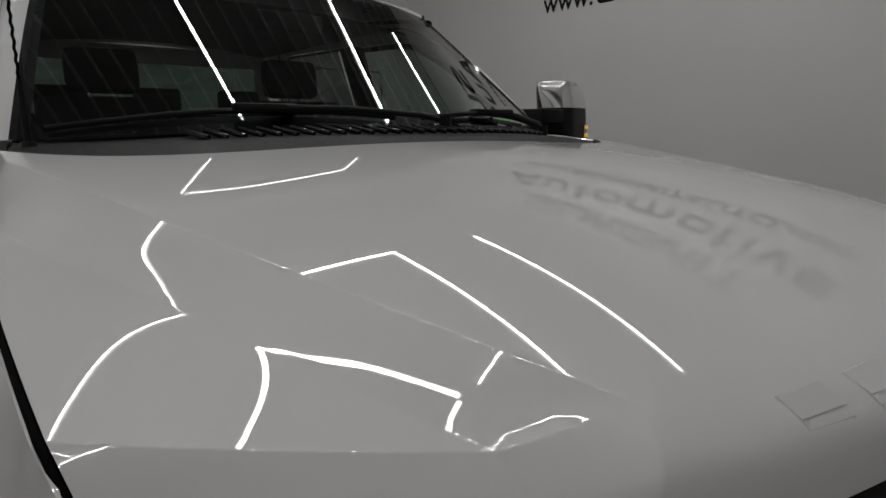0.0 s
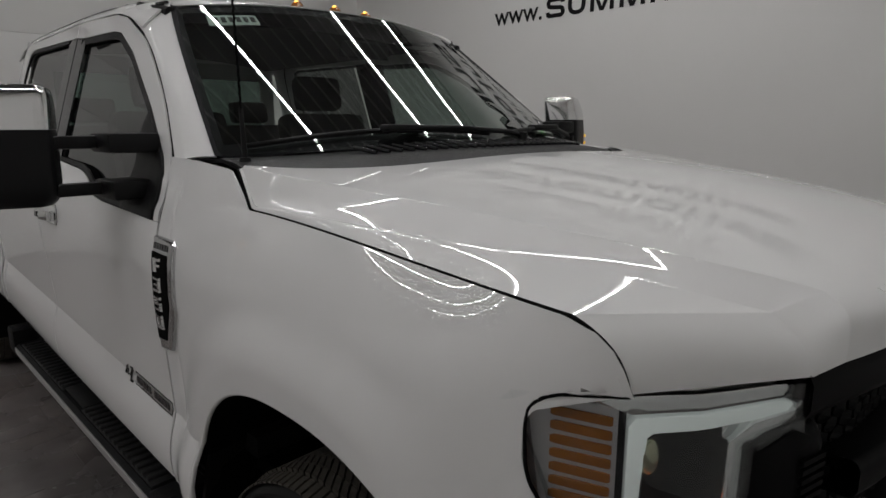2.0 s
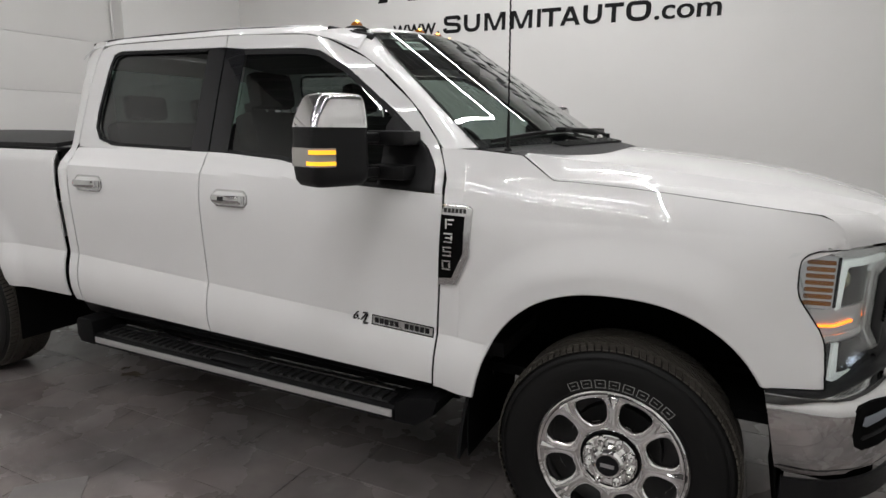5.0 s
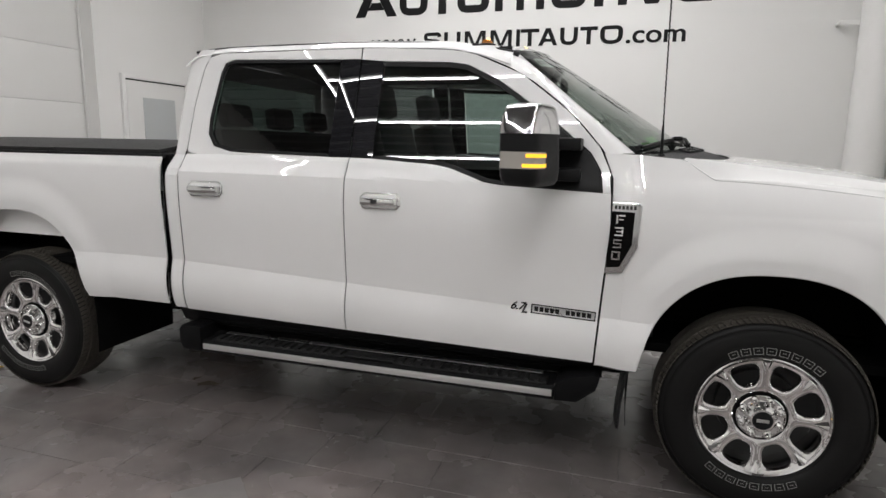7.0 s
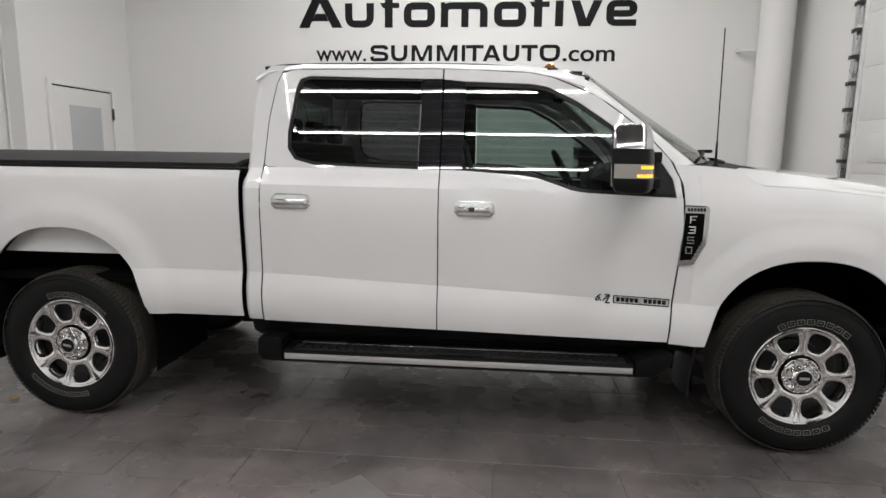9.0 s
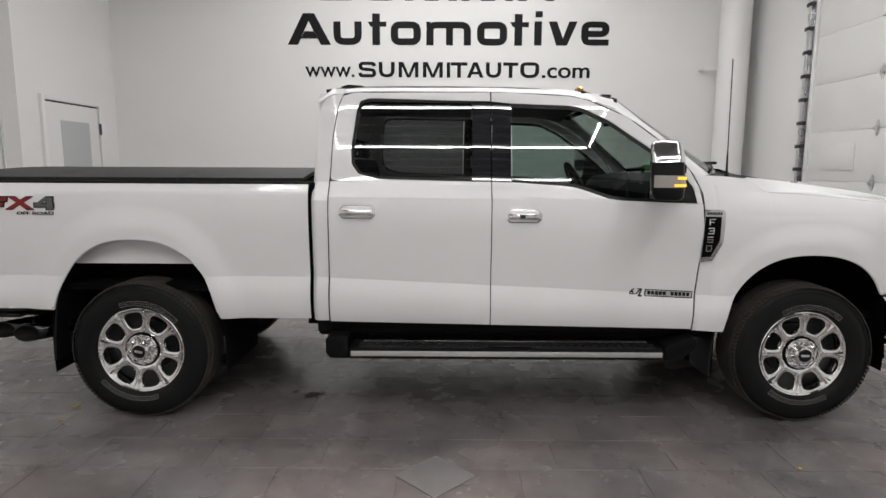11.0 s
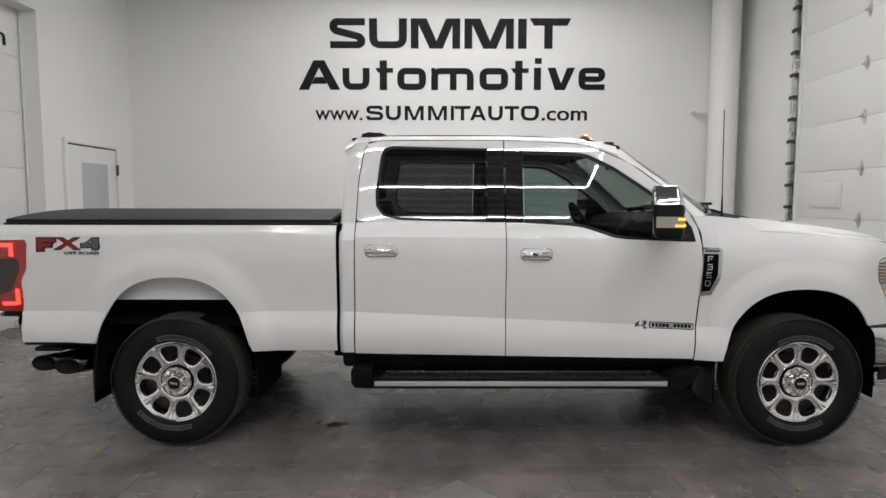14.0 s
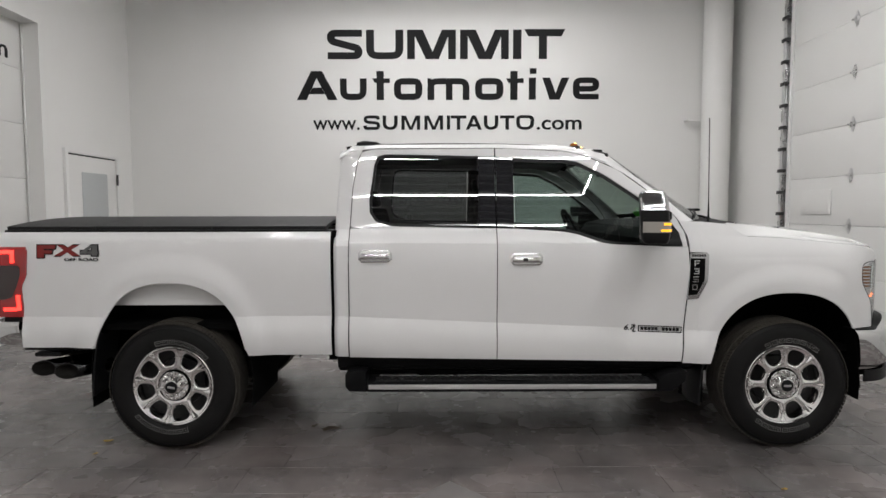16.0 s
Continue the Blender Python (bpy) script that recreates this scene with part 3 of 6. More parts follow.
K_ONE = [(x, crown_y(x), crown_z(x, crown_y(x))) for x in np.linspace(-0.376, 0.765, 40)]
K_TWO = [(-0.382, 0.860, 1.4995), (-0.264, 0.897, 1.421), (-0.10, 0.886, 1.4192), (0.10, 0.866, 1.4145), (0.30, 0.8036, 1.3974), (0.50, 0.7423, 1.3786), (0.60, 0.7047, 1.3635), (0.70, 0.6536, 1.3409), (0.725, 0.6385, 1.3345)]
K_RIM = [(-0.386, 0.866, 1.499)] + [rim_line(x) for x in np.linspace(-0.262, 0.553, 24)]
D_ONE, D_TWO, D_RIM = (0.812, 0.585, 1.268), (0.786, 0.635, 1.254), (0.627, 0.855, 1.250)
NU = 60


def smooth_run(pts, n):
    """A natural cubic spline through points, evenly spaced along its run."""
    P = np.array(pts, float)
    t = np.r_[0, np.cumsum(np.linalg.norm(np.diff(P, axis=0), axis=1))]
    f = np.linspace(0, t[-1], n)
    return np.stack([spline(t, P[:, k], f) for k in range(P.shape[1])], 1)


line_one = spread(K_ONE, NU)
line_two, line_rim = [spread(np.vstack([np.array(k[:2]), smooth_run(k[1:], 80)[1:]]), NU) for k in (K_TWO, K_RIM)]


def near_ends(length, inner, start=True):
    """Shares along a strip with close rows beside a crease, so that the crease stays crisp."""
    a, b = [0.0025 / length, 0.009 / length], [1 - 0.009 / length, 1 - 0.0025 / length, 1]
    return (a if start else [0]) + list(np.linspace(0, 1, inner + 2)[1:-1]) + b


TWO_X = np.linspace(-0.264, 0.725, 200)
TWO_Y, TWO_Z = [spline([p[0] for p in K_TWO[1:]], [p[k] for p in K_TWO[1:]], TWO_X) for k in (1, 2)]


def two_at(x):
    """The lower crease at the place x along the hood."""
    if x < -0.264:
        return np.array([np.interp(x, [-0.382, -0.264], [K_TWO[0][k], K_TWO[1][k]]) if k else x for k in range(3)])
    return np.array((x, np.interp(x, TWO_X, TWO_Y), np.interp(x, TWO_X, TWO_Z)))


def rim_at(x):
    """The side edge, carried on past the front kink."""
    if x < -0.262:
        return np.array([np.interp(x, [-0.386, -0.262], [K_RIM[0][k], K_RIM[1][k]]) if k else x for k in range(3)])
    return np.array(rim_line(x))


def front_point(p, zone, u, a):
    """The hood's front face below the crest: a runs from 0 at the crest to 1 at its lower edge."""
    if zone == 0:
        q = np.array((0.905 - 0.093 * u * u, 0.585 * u, 1.270 - 0.002 * u * u))
    else:
        q0, q1 = (D_ONE, D_TWO) if zone == 1 else (D_TWO, D_RIM)
        q = np.array(q0) * (1 - u) + np.array(q1) * u
    slope = (-0.40, -0.40 - 0.3 * u, -0.7 + 0.25 * u)[zone]
    c = np.array((q[0], (p[1] + q[1]) / 2, max(p[2] + slope * (q[0] - p[0]), q[2] + 0.2 * (p[2] - q[2]))))
    k0, k1, k2 = (1 - a) ** 2, (4.4, 4.4 - 2.2 * u, 2.2)[zone] * a * (1 - a), a * a
    return (p * k0 + c * k1 + q * k2) / (k0 + k1 + k2)


def hood_section(f):
    """One cross-section from the middle to the rim, at the share f of the hood's length."""
    x_mid = -0.14 + f * 0.975
    bend = 5 - 3 * min(f * 3, 1)
    t = np.linspace(0, 1, NU)
    edge, two, rim = [np.array([np.interp(f, t, l[:, k]) for k in range(3)]) for l in (line_one, line_two, line_rim)]
    out = []
    for u in near_ends(0.7, 40, False):
        x = x_mid + (edge[0] - x_mid) * u ** bend
        y = edge[1] * u
        out.append((np.array((x, y, crown_z(x, y))), 0, u))
    one = out[-1][0]
    for u in near_ends(max(np.linalg.norm(two - one), 0.03), 6):
        x = one[0] * (1 - u) + two[0] * u
        p = np.array((x, crown_y(x), crown_z(x, crown_y(x)))) * (1 - u) + two_at(x) * u
        p[2] -= 0.0028 * min(f * 5, 1) * 4 * u * (1 - u)
        out.append((p, 1, u))
    for u in near_ends(max(np.linalg.norm(rim - two), 0.03), 11):
        x = two[0] * (1 - u) + rim[0] * u
        p = two_at(x) * (1 - u) + rim_at(x) * u
        p[2] += min(f * 3, 1) * 4 * u * (1 - u) * (0.0071 - 0.0139 * x)
        out.append((p, 2, u))
    return out


hood_rows = [hood_section(f) for f in list(np.linspace(0, 1, NU))[:-1] + [0.992, 0.998, 1.0]]
rows = [[p for p, _, _ in r] for r in hood_rows]
for a in (0.012, 0.04, 0.1, 0.18, 0.26, 0.34, 0.42, 0.5, 0.58, 0.66, 0.74, 0.82, 0.91, 1.0):
    rows.append([front_point(p, zone, u, a) for p, zone, u in hood_rows[-1]])
rows = [[np.array((p[0], -p[1], p[2])) for p in r[:0:-1]] + [np.array(p) for p in r] for r in rows]
hood = surface("hood", rows, PAINT, truck, "glossy white hood with sharp creases", sharp=60)

for s in (-1, 1):
    tube("gap", [(p[0], s * (p[1] + 0.0035), p[2] - 0.003) for p in list(line_rim) + [front_point(line_rim[-1], 2, 1.0, a) for a in np.linspace(0.1, 0.94, 12)]], 0.0032, SEAM, truck)

# front fenders
RIM_PTS = [(-0.72, 0.880, 1.518), (-0.55, 0.876, 1.512), (-0.386, 0.870, 1.497)] + [(x, y + 0.0055, z - 0.003) for x, y, z in [rim_line(v) for v in np.linspace(-0.262, 0.545, 80)]]
RIM_PTS += [(p[0] + 0.002, p[1] + 0.005, p[2]) for p in [front_point(line_rim[-1], 2, 1.0, a) for a in (0.25, 0.5, 0.75, 1.0)]]
RIM_AT = np.linspace(-0.72, RIM_PTS[-1][0], 1200)
RIM_YS, RIM_ZS = [np.interp(RIM_AT, [p[0] for p in RIM_PTS], [p[k] for p in RIM_PTS]) for k in (1, 2)]


BACK_Z = np.linspace(1.12, 1.53, 120)
BACK_DROP = spline([1.12, 1.20, 1.28, 1.34, 1.40, 1.46, 1.53], [0.0, 0.0005, 0.006, 0.018, 0.038, 0.063, 0.090], BACK_Z)


def fender_w(x, z):
    at = max(x, -0.267)
    top, edge = float(np.interp(at, RIM_AT, RIM_ZS)), float(np.interp(at, RIM_AT, RIM_YS))
    w, roll = side_w(x, min(z, 1.28)), 0.30
    if z > top:
        near = edge - (z - top) * 0.42
    elif z > top - roll:
        f = (z - (top - roll)) / roll
        near = edge + (max(w, edge) - edge) * math.cos(math.pi / 2 * f ** 1.9)
    else:
        near = w
    k = min(max((-0.20 - x) / 0.46, 0), 1)
    k = k * k * (3 - 2 * k)
    return near * (1 - k) + (side_w(x, min(z, 1.20)) - float(np.interp(z, BACK_Z, BACK_DROP))) * k


def fender_front(z):
    return float(np.interp(z, [0.78, 0.93, 0.965, 1.00, 1.075, 1.10, 1.125, 1.19, 1.215, 1.232, 1.243, 1.25, 1.30], [0.620, 0.604, 0.596, 0.580, 0.529, 0.514, 0.507, 0.504, 0.508, 0.524, 0.552, 0.634, 0.634]))


def door_front(z):
    return float(np.interp(z, [0.58, 0.90, 1.20, 1.41, 1.54], [-0.700, -0.682, -0.660, -0.668, -0.722]))


def fender_low(x):
    return max(arch(x, -0.005, 0.52, 0.615, 0.585 if x < 0 else 0.807), 0.585)


for s in (-1, 1):
    rows = []
    xs = np.r_[np.linspace(-0.70, -0.545, 10), np.linspace(-0.535, 0.47, 80), np.linspace(0.48, 0.634, 14)]
    for k in range(81):
        v = k / 80
        row = []
        for x in xs:
            top = float(np.interp(x, RIM_AT, RIM_ZS))
            z = level(x, v, fender_low(x), top)
            x2 = min(max(x, door_front(z)), fender_front(z)) if x < -0.6 or x > 0.45 else x
            if x < -0.6:
                f = (x + 0.70) / 0.10
                x2 = door_front(z) + 0.006 + f * 0.10 if f < 1 else x
            row.append((x2, s * fender_w(x2, z), z))
        rows.append(row)
    surface("fender", rows, PAINT, truck, solid=0.006, sharp=14)
    P = [(fender_front(z) + 0.002, s * (fender_w(fender_front(z), z) + 0.0005), z) for z in np.linspace(0.80, 1.2495, 60)]
    tube("lamp_gap", P, 0.0030, SEAM, truck, "black gap round the headlight")

# doors and cab sides
DOOR_Z0 = lambda x: float(np.interp(x, [-2.9, -0.7], [0.625, 0.595]))
REAR_EDGE = lambda z: float(np.interp(z, [0.6, 1.48], [-2.890, -2.884]))
SPLIT = -1.917
BELT = lambda x: float(np.interp(x, [-1.92, -1.80, -1.475, -1.40, -1.23, -1.15, -0.70, -0.66], [1.470, 1.468, 1.449, 1.435, 1.378, 1.367, 1.349, 1.349]))
for s in (-1, 1):
    rear = side_patch("rear_door", s, lambda z: REAR_EDGE(z) + 0.003, lambda z: SPLIT - 0.003, DOOR_Z0, lambda x: 1.470, 30, 50, hull_w, PAINT, truck)
    front = side_patch("front_door", s, lambda z: SPLIT + 0.003, lambda z: door_front(z) - 0.003, DOOR_Z0, BELT, 40, 50, hull_w, PAINT, truck)
    side_strip("window_frame", s, [(-2.03, 1.472), (-2.60, 1.485), (-2.715, 1.515), (-2.758, 1.575), (-2.763, 1.664), (-2.735, 1.90), (-2.715, 1.955), (-2.66, 1.972), (-2.02, 1.958), (-1.922, 1.957)],
               [(-2.03, 1.470), (-2.60, 1.470), (-2.80, 1.470), (-2.881, 1.480), (-2.872, 1.735), (-2.845, 1.92), (-2.820, 1.985), (-2.75, 2.006), (-2.02, 2.010), (-1.922, 2.010)], PAINT, rear, n=60)
    side_strip("window_frame", s, [(-1.914, 1.955), (-1.80, 1.944), (-1.45, 1.932), (-1.36, 1.918), (-1.195, 1.838), (-0.93, 1.655), (-0.765, 1.52), (-0.715, 1.44), (-0.702, 1.350)],
               [(-1.914, 2.010), (-1.80, 2.008), (-1.45, 1.990), (-1.33, 1.965), (-1.095, 1.865), (-0.865, 1.690), (-0.727, 1.54), (-0.680, 1.44), (-0.672, 1.350)], PAINT, front, n=60)
    # black pillar trim, window seals and panes
    pillar_w = lambda x, z: cab_w(z) - 0.003 - 0.10 * (x + 1.917) ** 2
    side_strip("pillar_trim", s, [(-2.035, 1.470), (-1.922, 1.470)], [(-2.03, 1.958), (-1.922, 1.957)], GLOSSBLACK, rear, "gloss black pillar trim", n=8, cross=16, width=pillar_w)
    side_strip("pillar_trim", s, [(-1.912, 1.470), (-1.800, 1.470)], [(-1.912, 1.957), (-1.795, 1.944)], GLOSSBLACK, front, "gloss black pillar trim", n=8, cross=16, width=pillar_w)
    ring = [(-2.03, 1.474), (-2.60, 1.487), (-2.715, 1.517), (-2.756, 1.575), (-2.760, 1.664), (-2.733, 1.90), (-2.713, 1.952), (-2.66, 1.969), (-2.02, 1.956)]
    inring = [(-2.045, 1.488), (-2.595, 1.501), (-2.703, 1.528), (-2.740, 1.58), (-2.744, 1.664), (-2.718, 1.895), (-2.70, 1.938), (-2.655, 1.953), (-2.04, 1.943)]
    side_strip("seal", s, inring, ring, PLASTIC, rear, "black rubber window seal", n=60, off=-0.002, cross=1, solid=0.008)
    ringf = [(-1.80, 1.470), (-1.475, 1.452), (-1.40, 1.438), (-1.23, 1.381), (-1.15, 1.370), (-0.705, 1.353), (-0.717, 1.44), (-0.767, 1.517), (-0.932, 1.652), (-1.197, 1.835), (-1.36, 1.915), (-1.45, 1.929), (-1.80, 1.941)]
    inringf = [(-1.79, 1.484), (-1.47, 1.466), (-1.39, 1.452), (-1.22, 1.395), (-1.145, 1.384), (-0.74, 1.368), (-0.745, 1.44), (-0.785, 1.510), (-0.945, 1.635), (-1.205, 1.815), (-1.365, 1.893), (-1.45, 1.906), (-1.79, 1.917)]
    side_strip("seal", s, inringf, ringf, PLASTIC, front, "black rubber window seal", n=80, off=-0.002, cross=1, solid=0.008)
    glass_w = lambda x, z: cab_w(z) - 0.014
    g = side_strip("window", s, [(-2.744, 1.66), (-2.740, 1.58), (-2.703, 1.528), (-2.595, 1.501), (-2.04, 1.488)], [(-2.742, 1.68), (-2.718, 1.895), (-2.70, 1.938), (-2.655, 1.953), (-2.04, 1.943)], REAR_GLASS, rear, "dark tinted window glass", n=30, cross=14, solid=0, width=glass_w)
    g.visible_shadow = False
    g = side_strip("window", s, [(-1.79, 1.484), (-1.47, 1.466), (-1.39, 1.452), (-1.22, 1.395), (-1.145, 1.384), (-0.74, 1.368)], [(-1.79, 1.917), (-1.45, 1.906), (-1.365, 1.893), (-1.205, 1.815), (-0.945, 1.635), (-0.735, 1.44)], FRONT_GLASS, front, "lightly tinted window glass", n=40, cross=14, solid=0, width=glass_w)
    g.visible_shadow = False
    side_plate("sail_panel", s, [(-0.96, 1.362), (-0.712, 1.354), (-0.72, 1.44), (-0.768, 1.514), (-0.935, 1.645), (-0.965, 1.60)], PLASTIC, front, "black plastic mirror mount", off=-0.004, depth=0.012, bevel=0.004)
    # cab corner behind the rear door
    def corner_w(x, z):
        return hull_w(x, z) - 0.022 * min(max((-2.955 - x) / 0.03, 0), 1) ** 2
    cab_back = lambda z: float(np.interp(z, [0.6, 1.45, 1.55, 1.81, 1.975, 2.03], [-2.985, -2.985, -2.985, -2.972, -2.945, -2.89]))
    door_back = lambda z: float(np.interp(z, [0.6, 1.48, 1.735, 1.92, 1.985, 2.03], [-2.896, -2.887, -2.878, -2.851, -2.826, -2.80]))
    side_patch("cab_corner", s, cab_back, door_back, lambda x: 0.63, lambda x: 2.03, 8, 50, corner_w, PAINT, truck)
    # gaps between the panels
    side_line("panel_gap", s, [(-2.892, 0.63), (-2.888, 1.48), (-2.878, 1.735), (-2.85, 1.925), (-2.824, 1.988), (-2.75, 2.011), (-1.917, 2.015), (-1.45, 1.996), (-1.33, 1.971), (-1.09, 1.869), (-0.86, 1.693), (-0.722, 1.54), (-0.668, 1.41), (-0.660, 1.2), (-0.682, 0.9), (-0.70, 0.60)], 0.0034, truck, n=90)
    side_line("panel_gap", s, [(SPLIT, 0.61), (SPLIT, 1.47), (SPLIT, 2.01)], 0.0032, truck, n=40)
    # rocker panel
    rows = [[(x, s * w, z) for x in np.linspace(-2.98, -0.55, 20)] for w, z in ((0.925, 0.625), (0.90, 0.60), (0.87, 0.54), (0.80, 0.50))]
    surface("rocker", rows, PLASTIC, truck, "black lower sill", solid=0.01)

# roof, from the drip rail over the crown


def roof_row(x):
    edge = float(np.interp(x, [-2.97, -2.90, -2.75, -1.9, -1.45, -1.30, -1.12, -1.06], [1.94, 1.99, 2.012, 2.014, 1.996, 1.962, 1.90, 1.86]))
    crown = float(np.interp(x, [-2.97, -2.88, -2.6, -2.0, -1.5, -1.2, -1.12, -1.06], [2.01, 2.050, 2.075, 2.085, 2.075, 2.050, 2.040, 2.03]))
    y0 = cab_w(edge)
    half = [(y0, edge), (y0 - 0.02, edge + 0.022), (y0 - 0.055, edge + 0.022 + (crown - edge) * 0.25), (y0 - 0.12, crown - 0.038)]
    half += [(y, crown - 0.03 * (y / 0.62) ** 2) for y in (0.52, 0.40, 0.26, 0.13, 0)]
    return [(x, -y, z) for y, z in half] + [(x, y, z) for y, z in half[-2::-1]]


xs = np.r_[np.linspace(-2.97, -2.80, 8), np.linspace(-2.7, -1.5, 14), np.linspace(-1.42, -1.16, 8)]
surface("roof", [roof_row(x) for x in xs], PAINT, truck, "white cab roof", solid=0.006, sharp=50)
for s in (-1, 1):
    P = [(-2.93, cab_w(2.0) - 0.03, 2.018), (-2.75, 0.700, 2.040), (-1.9, 0.700, 2.042), (-1.5, 0.70, 2.026), (-1.32, 0.70, 2.002), (-1.17, 0.685, 1.998)]
    tube("drip_molding", [(x, s * y, z) for x, y, z in soft_line(P, 40, 2)], 0.011, PLASTIC, truck, "black roof molding")
    rod("molding_end", (-1.36, s * 0.703, 2.018), (-1.135, s * 0.690, 1.965), 0.011, PLASTIC, truck, "black roof molding", r1=0.019)

# windscreen and pillars
def screen_edge(v):
    return (-1.160 + 0.575 * v, 0.672 + 0.155 * v ** 0.85, 1.992 - 0.474 * v)


def screen_mid(v):
    return (-1.060 + 0.750 * v, 2.035 - 0.485 * v)


def screen_pt(u, v, drop=0.0):
    xe, ye, ze = screen_edge(v)
    xm, zm = screen_mid(v)
    k = 1 - abs(u) ** 2.2
    return (xe + (xm - xe) * k - drop * 0.5, u * ye, ze + (zm - ze) * k - drop * 0.85)


us = np.linspace(-1, 1, 33)
vs = np.linspace(0, 1, 17)
screen = surface("windscreen", [[screen_pt(u, v) for u in us] for v in vs], SCREEN_GLASS, truck, "wide curved windscreen glass")
screen.visible_shadow = False
surface("screen_border", [[screen_pt(u, v, 0.006) for u in us] for v in (0.0, 0.03, 0.055)], GLOSSBLACK, truck, "black windscreen border")
surface("screen_border", [[screen_pt(u, v, 0.006) for u in us] for v in (0.93, 0.97, 1.0)], GLOSSBLACK, truck, "black windscreen border")
surface("roof_front", [[(x0 + (p[0] - x0) * f, p[1], z0 + (p[2] - z0) * f + 0.006 * math.sin(math.pi * f)) for (x0, z0), p in
        [((-1.16, float(np.interp(abs(u * 0.655), [0, 0.4, 0.60, 0.66], [2.042, 2.034, 2.018, 1.998]))), screen_pt(u, 0)) for u in us]] for f in (0, 0.25, 0.5, 0.75, 1.0)], PAINT, truck, solid=0.005)
for s in (-1, 1):
    tt = np.linspace(0, 1, 24)
    outer = np.array([(-1.45, 1.998), (-1.33, 1.973), (-1.09, 1.871), (-0.86, 1.695), (-0.722, 1.543), (-0.69, 1.50)])
    O = soft_line(outer, 24, 1)
    O3 = [(x, cab_w(z) - 0.004, z) for x, z in O]
    I3 = [screen_edge(t) for t in tt]
    I3[0] = (-1.18, 0.672, 2.008)
    rows = []
    for k in range(6):
        f = k / 5
        rows.append([(a[0] + (b[0] - a[0]) * f + 0.006 * math.sin(math.pi * f), s * (a[1] + (b[1] - a[1]) * f + 0.010 * math.sin(math.pi * f)), a[2] + (b[2] - a[2]) * f + 0.007 * math.sin(math.pi * f)) for a, b in zip(O3, I3)])
    surface("pillar", rows, PAINT, truck, solid=0.005, sharp=60)
    strip_rows = [[(p[0] + 0.002, s * (p[1] + d), p[2] + 0.003) for p in [screen_edge(t) for t in tt]] for d in (0.006, -0.03)]
    surface("screen_border", strip_rows, GLOSSBLACK, truck, "black windscreen border")

# cab back panel with its window
bm = bmesh.new()
for y0, y1, z0, z1 in ((-0.86, 0.86, 0.65, 1.52), (-0.72, -0.62, 1.52, 1.97), (0.62, 0.72, 1.52, 1.97), (-0.7, 0.7, 1.90, 2.0)):
    box_bm(bm, -2.975, -2.945, y0, y1, z0, z1, 0.004)
part("cab_back", bm, PAINT, truck)
pane = box("rear_window", -2.965, -2.958, -0.63, 0.63, 1.51, 1.91, FRONT_GLASS, truck, "tinted rear window glass")
pane.visible_shadow = False

# bed
for s in (-1, 1):
    def bed_low(x):
        return max(arch(x, -4.052, 0.512, 0.686, 0.645 if x > -4.06 else 0.70), 0.645 if x > -5.022 else 0.90)
    def bed_w(x, z):
        w = side_w(x, min(z, 1.44))
        return w - max(z - 1.40, 0) * 0.3 - 0.04 * min(max((-5.16 - x) / 0.05, 0), 1) ** 2
    rows = []
    xs = np.r_[np.linspace(-5.21, -5.0235, 9), np.linspace(-5.0205, -4.575, 10), np.linspace(-4.56, -3.56, 44), np.linspace(-3.545, -3.004, 14)]
    for k in range(51):
        v = k / 50
        rows.append([(x, s * bed_w(x, level(x, v, bed_low(x), 1.452)), level(x, v, bed_low(x), 1.452)) for x in xs])
    surface("bed_side", rows, PAINT, truck, "white bed side with flared wheel arch", solid=0.008, sharp=18)
    box("bed_rail", -5.128, -3.0, min(s * 0.86, s * 0.948), max(s * 0.86, s * 0.948), 1.445, 1.468, PLASTIC, truck, "black bed rail cap", bevel=0.006)
    box("bed_gap", -3.03, -2.975, min(s * 0.3, s * 0.925), max(s * 0.3, s * 0.925), 0.60, 1.46, SEAM, truck)
box("bed_front", -3.06, -3.02, -0.9, 0.9, 0.65, 1.45, PAINT, truck)
box("tailgate", -5.23, -5.18, -0.80, 0.80, 0.72, 1.45, PAINT, truck, "white tailgate", bevel=0.01)
box("bed_floor", -5.15, -3.03, -0.9, 0.9, 0.80, 0.84, SEAM, truck)
cover = new("bed_cover", None)
cover.parent = truck
tagged(cover, "black folding bed cover")
for x0, x1 in ((-5.125, -4.55), (-4.545, -3.79), (-3.785, -3.04)):
    rows = [[(x, y, 1.478 + 0.055 * (1 - abs(y / 0.93) ** 2.6)) for y in np.linspace(-0.925, 0.925, 17)] for x in np.linspace(x0, x1, 6)]
    surface("cover_panel", rows, VINYL, cover, solid=0.022)


# ---- wheels ----
def lathe(profile, seg, cx=0.0):
    """Rings round the y axis from (radius, y) points."""
    return [[(cx + r * math.cos(2 * math.pi * k / seg), y, r * math.sin(2 * math.pi * k / seg)) for k in range(seg)] for r, y in profile]


def polar(r, a, y):
    return (r * math.cos(a), y, r * math.sin(a))


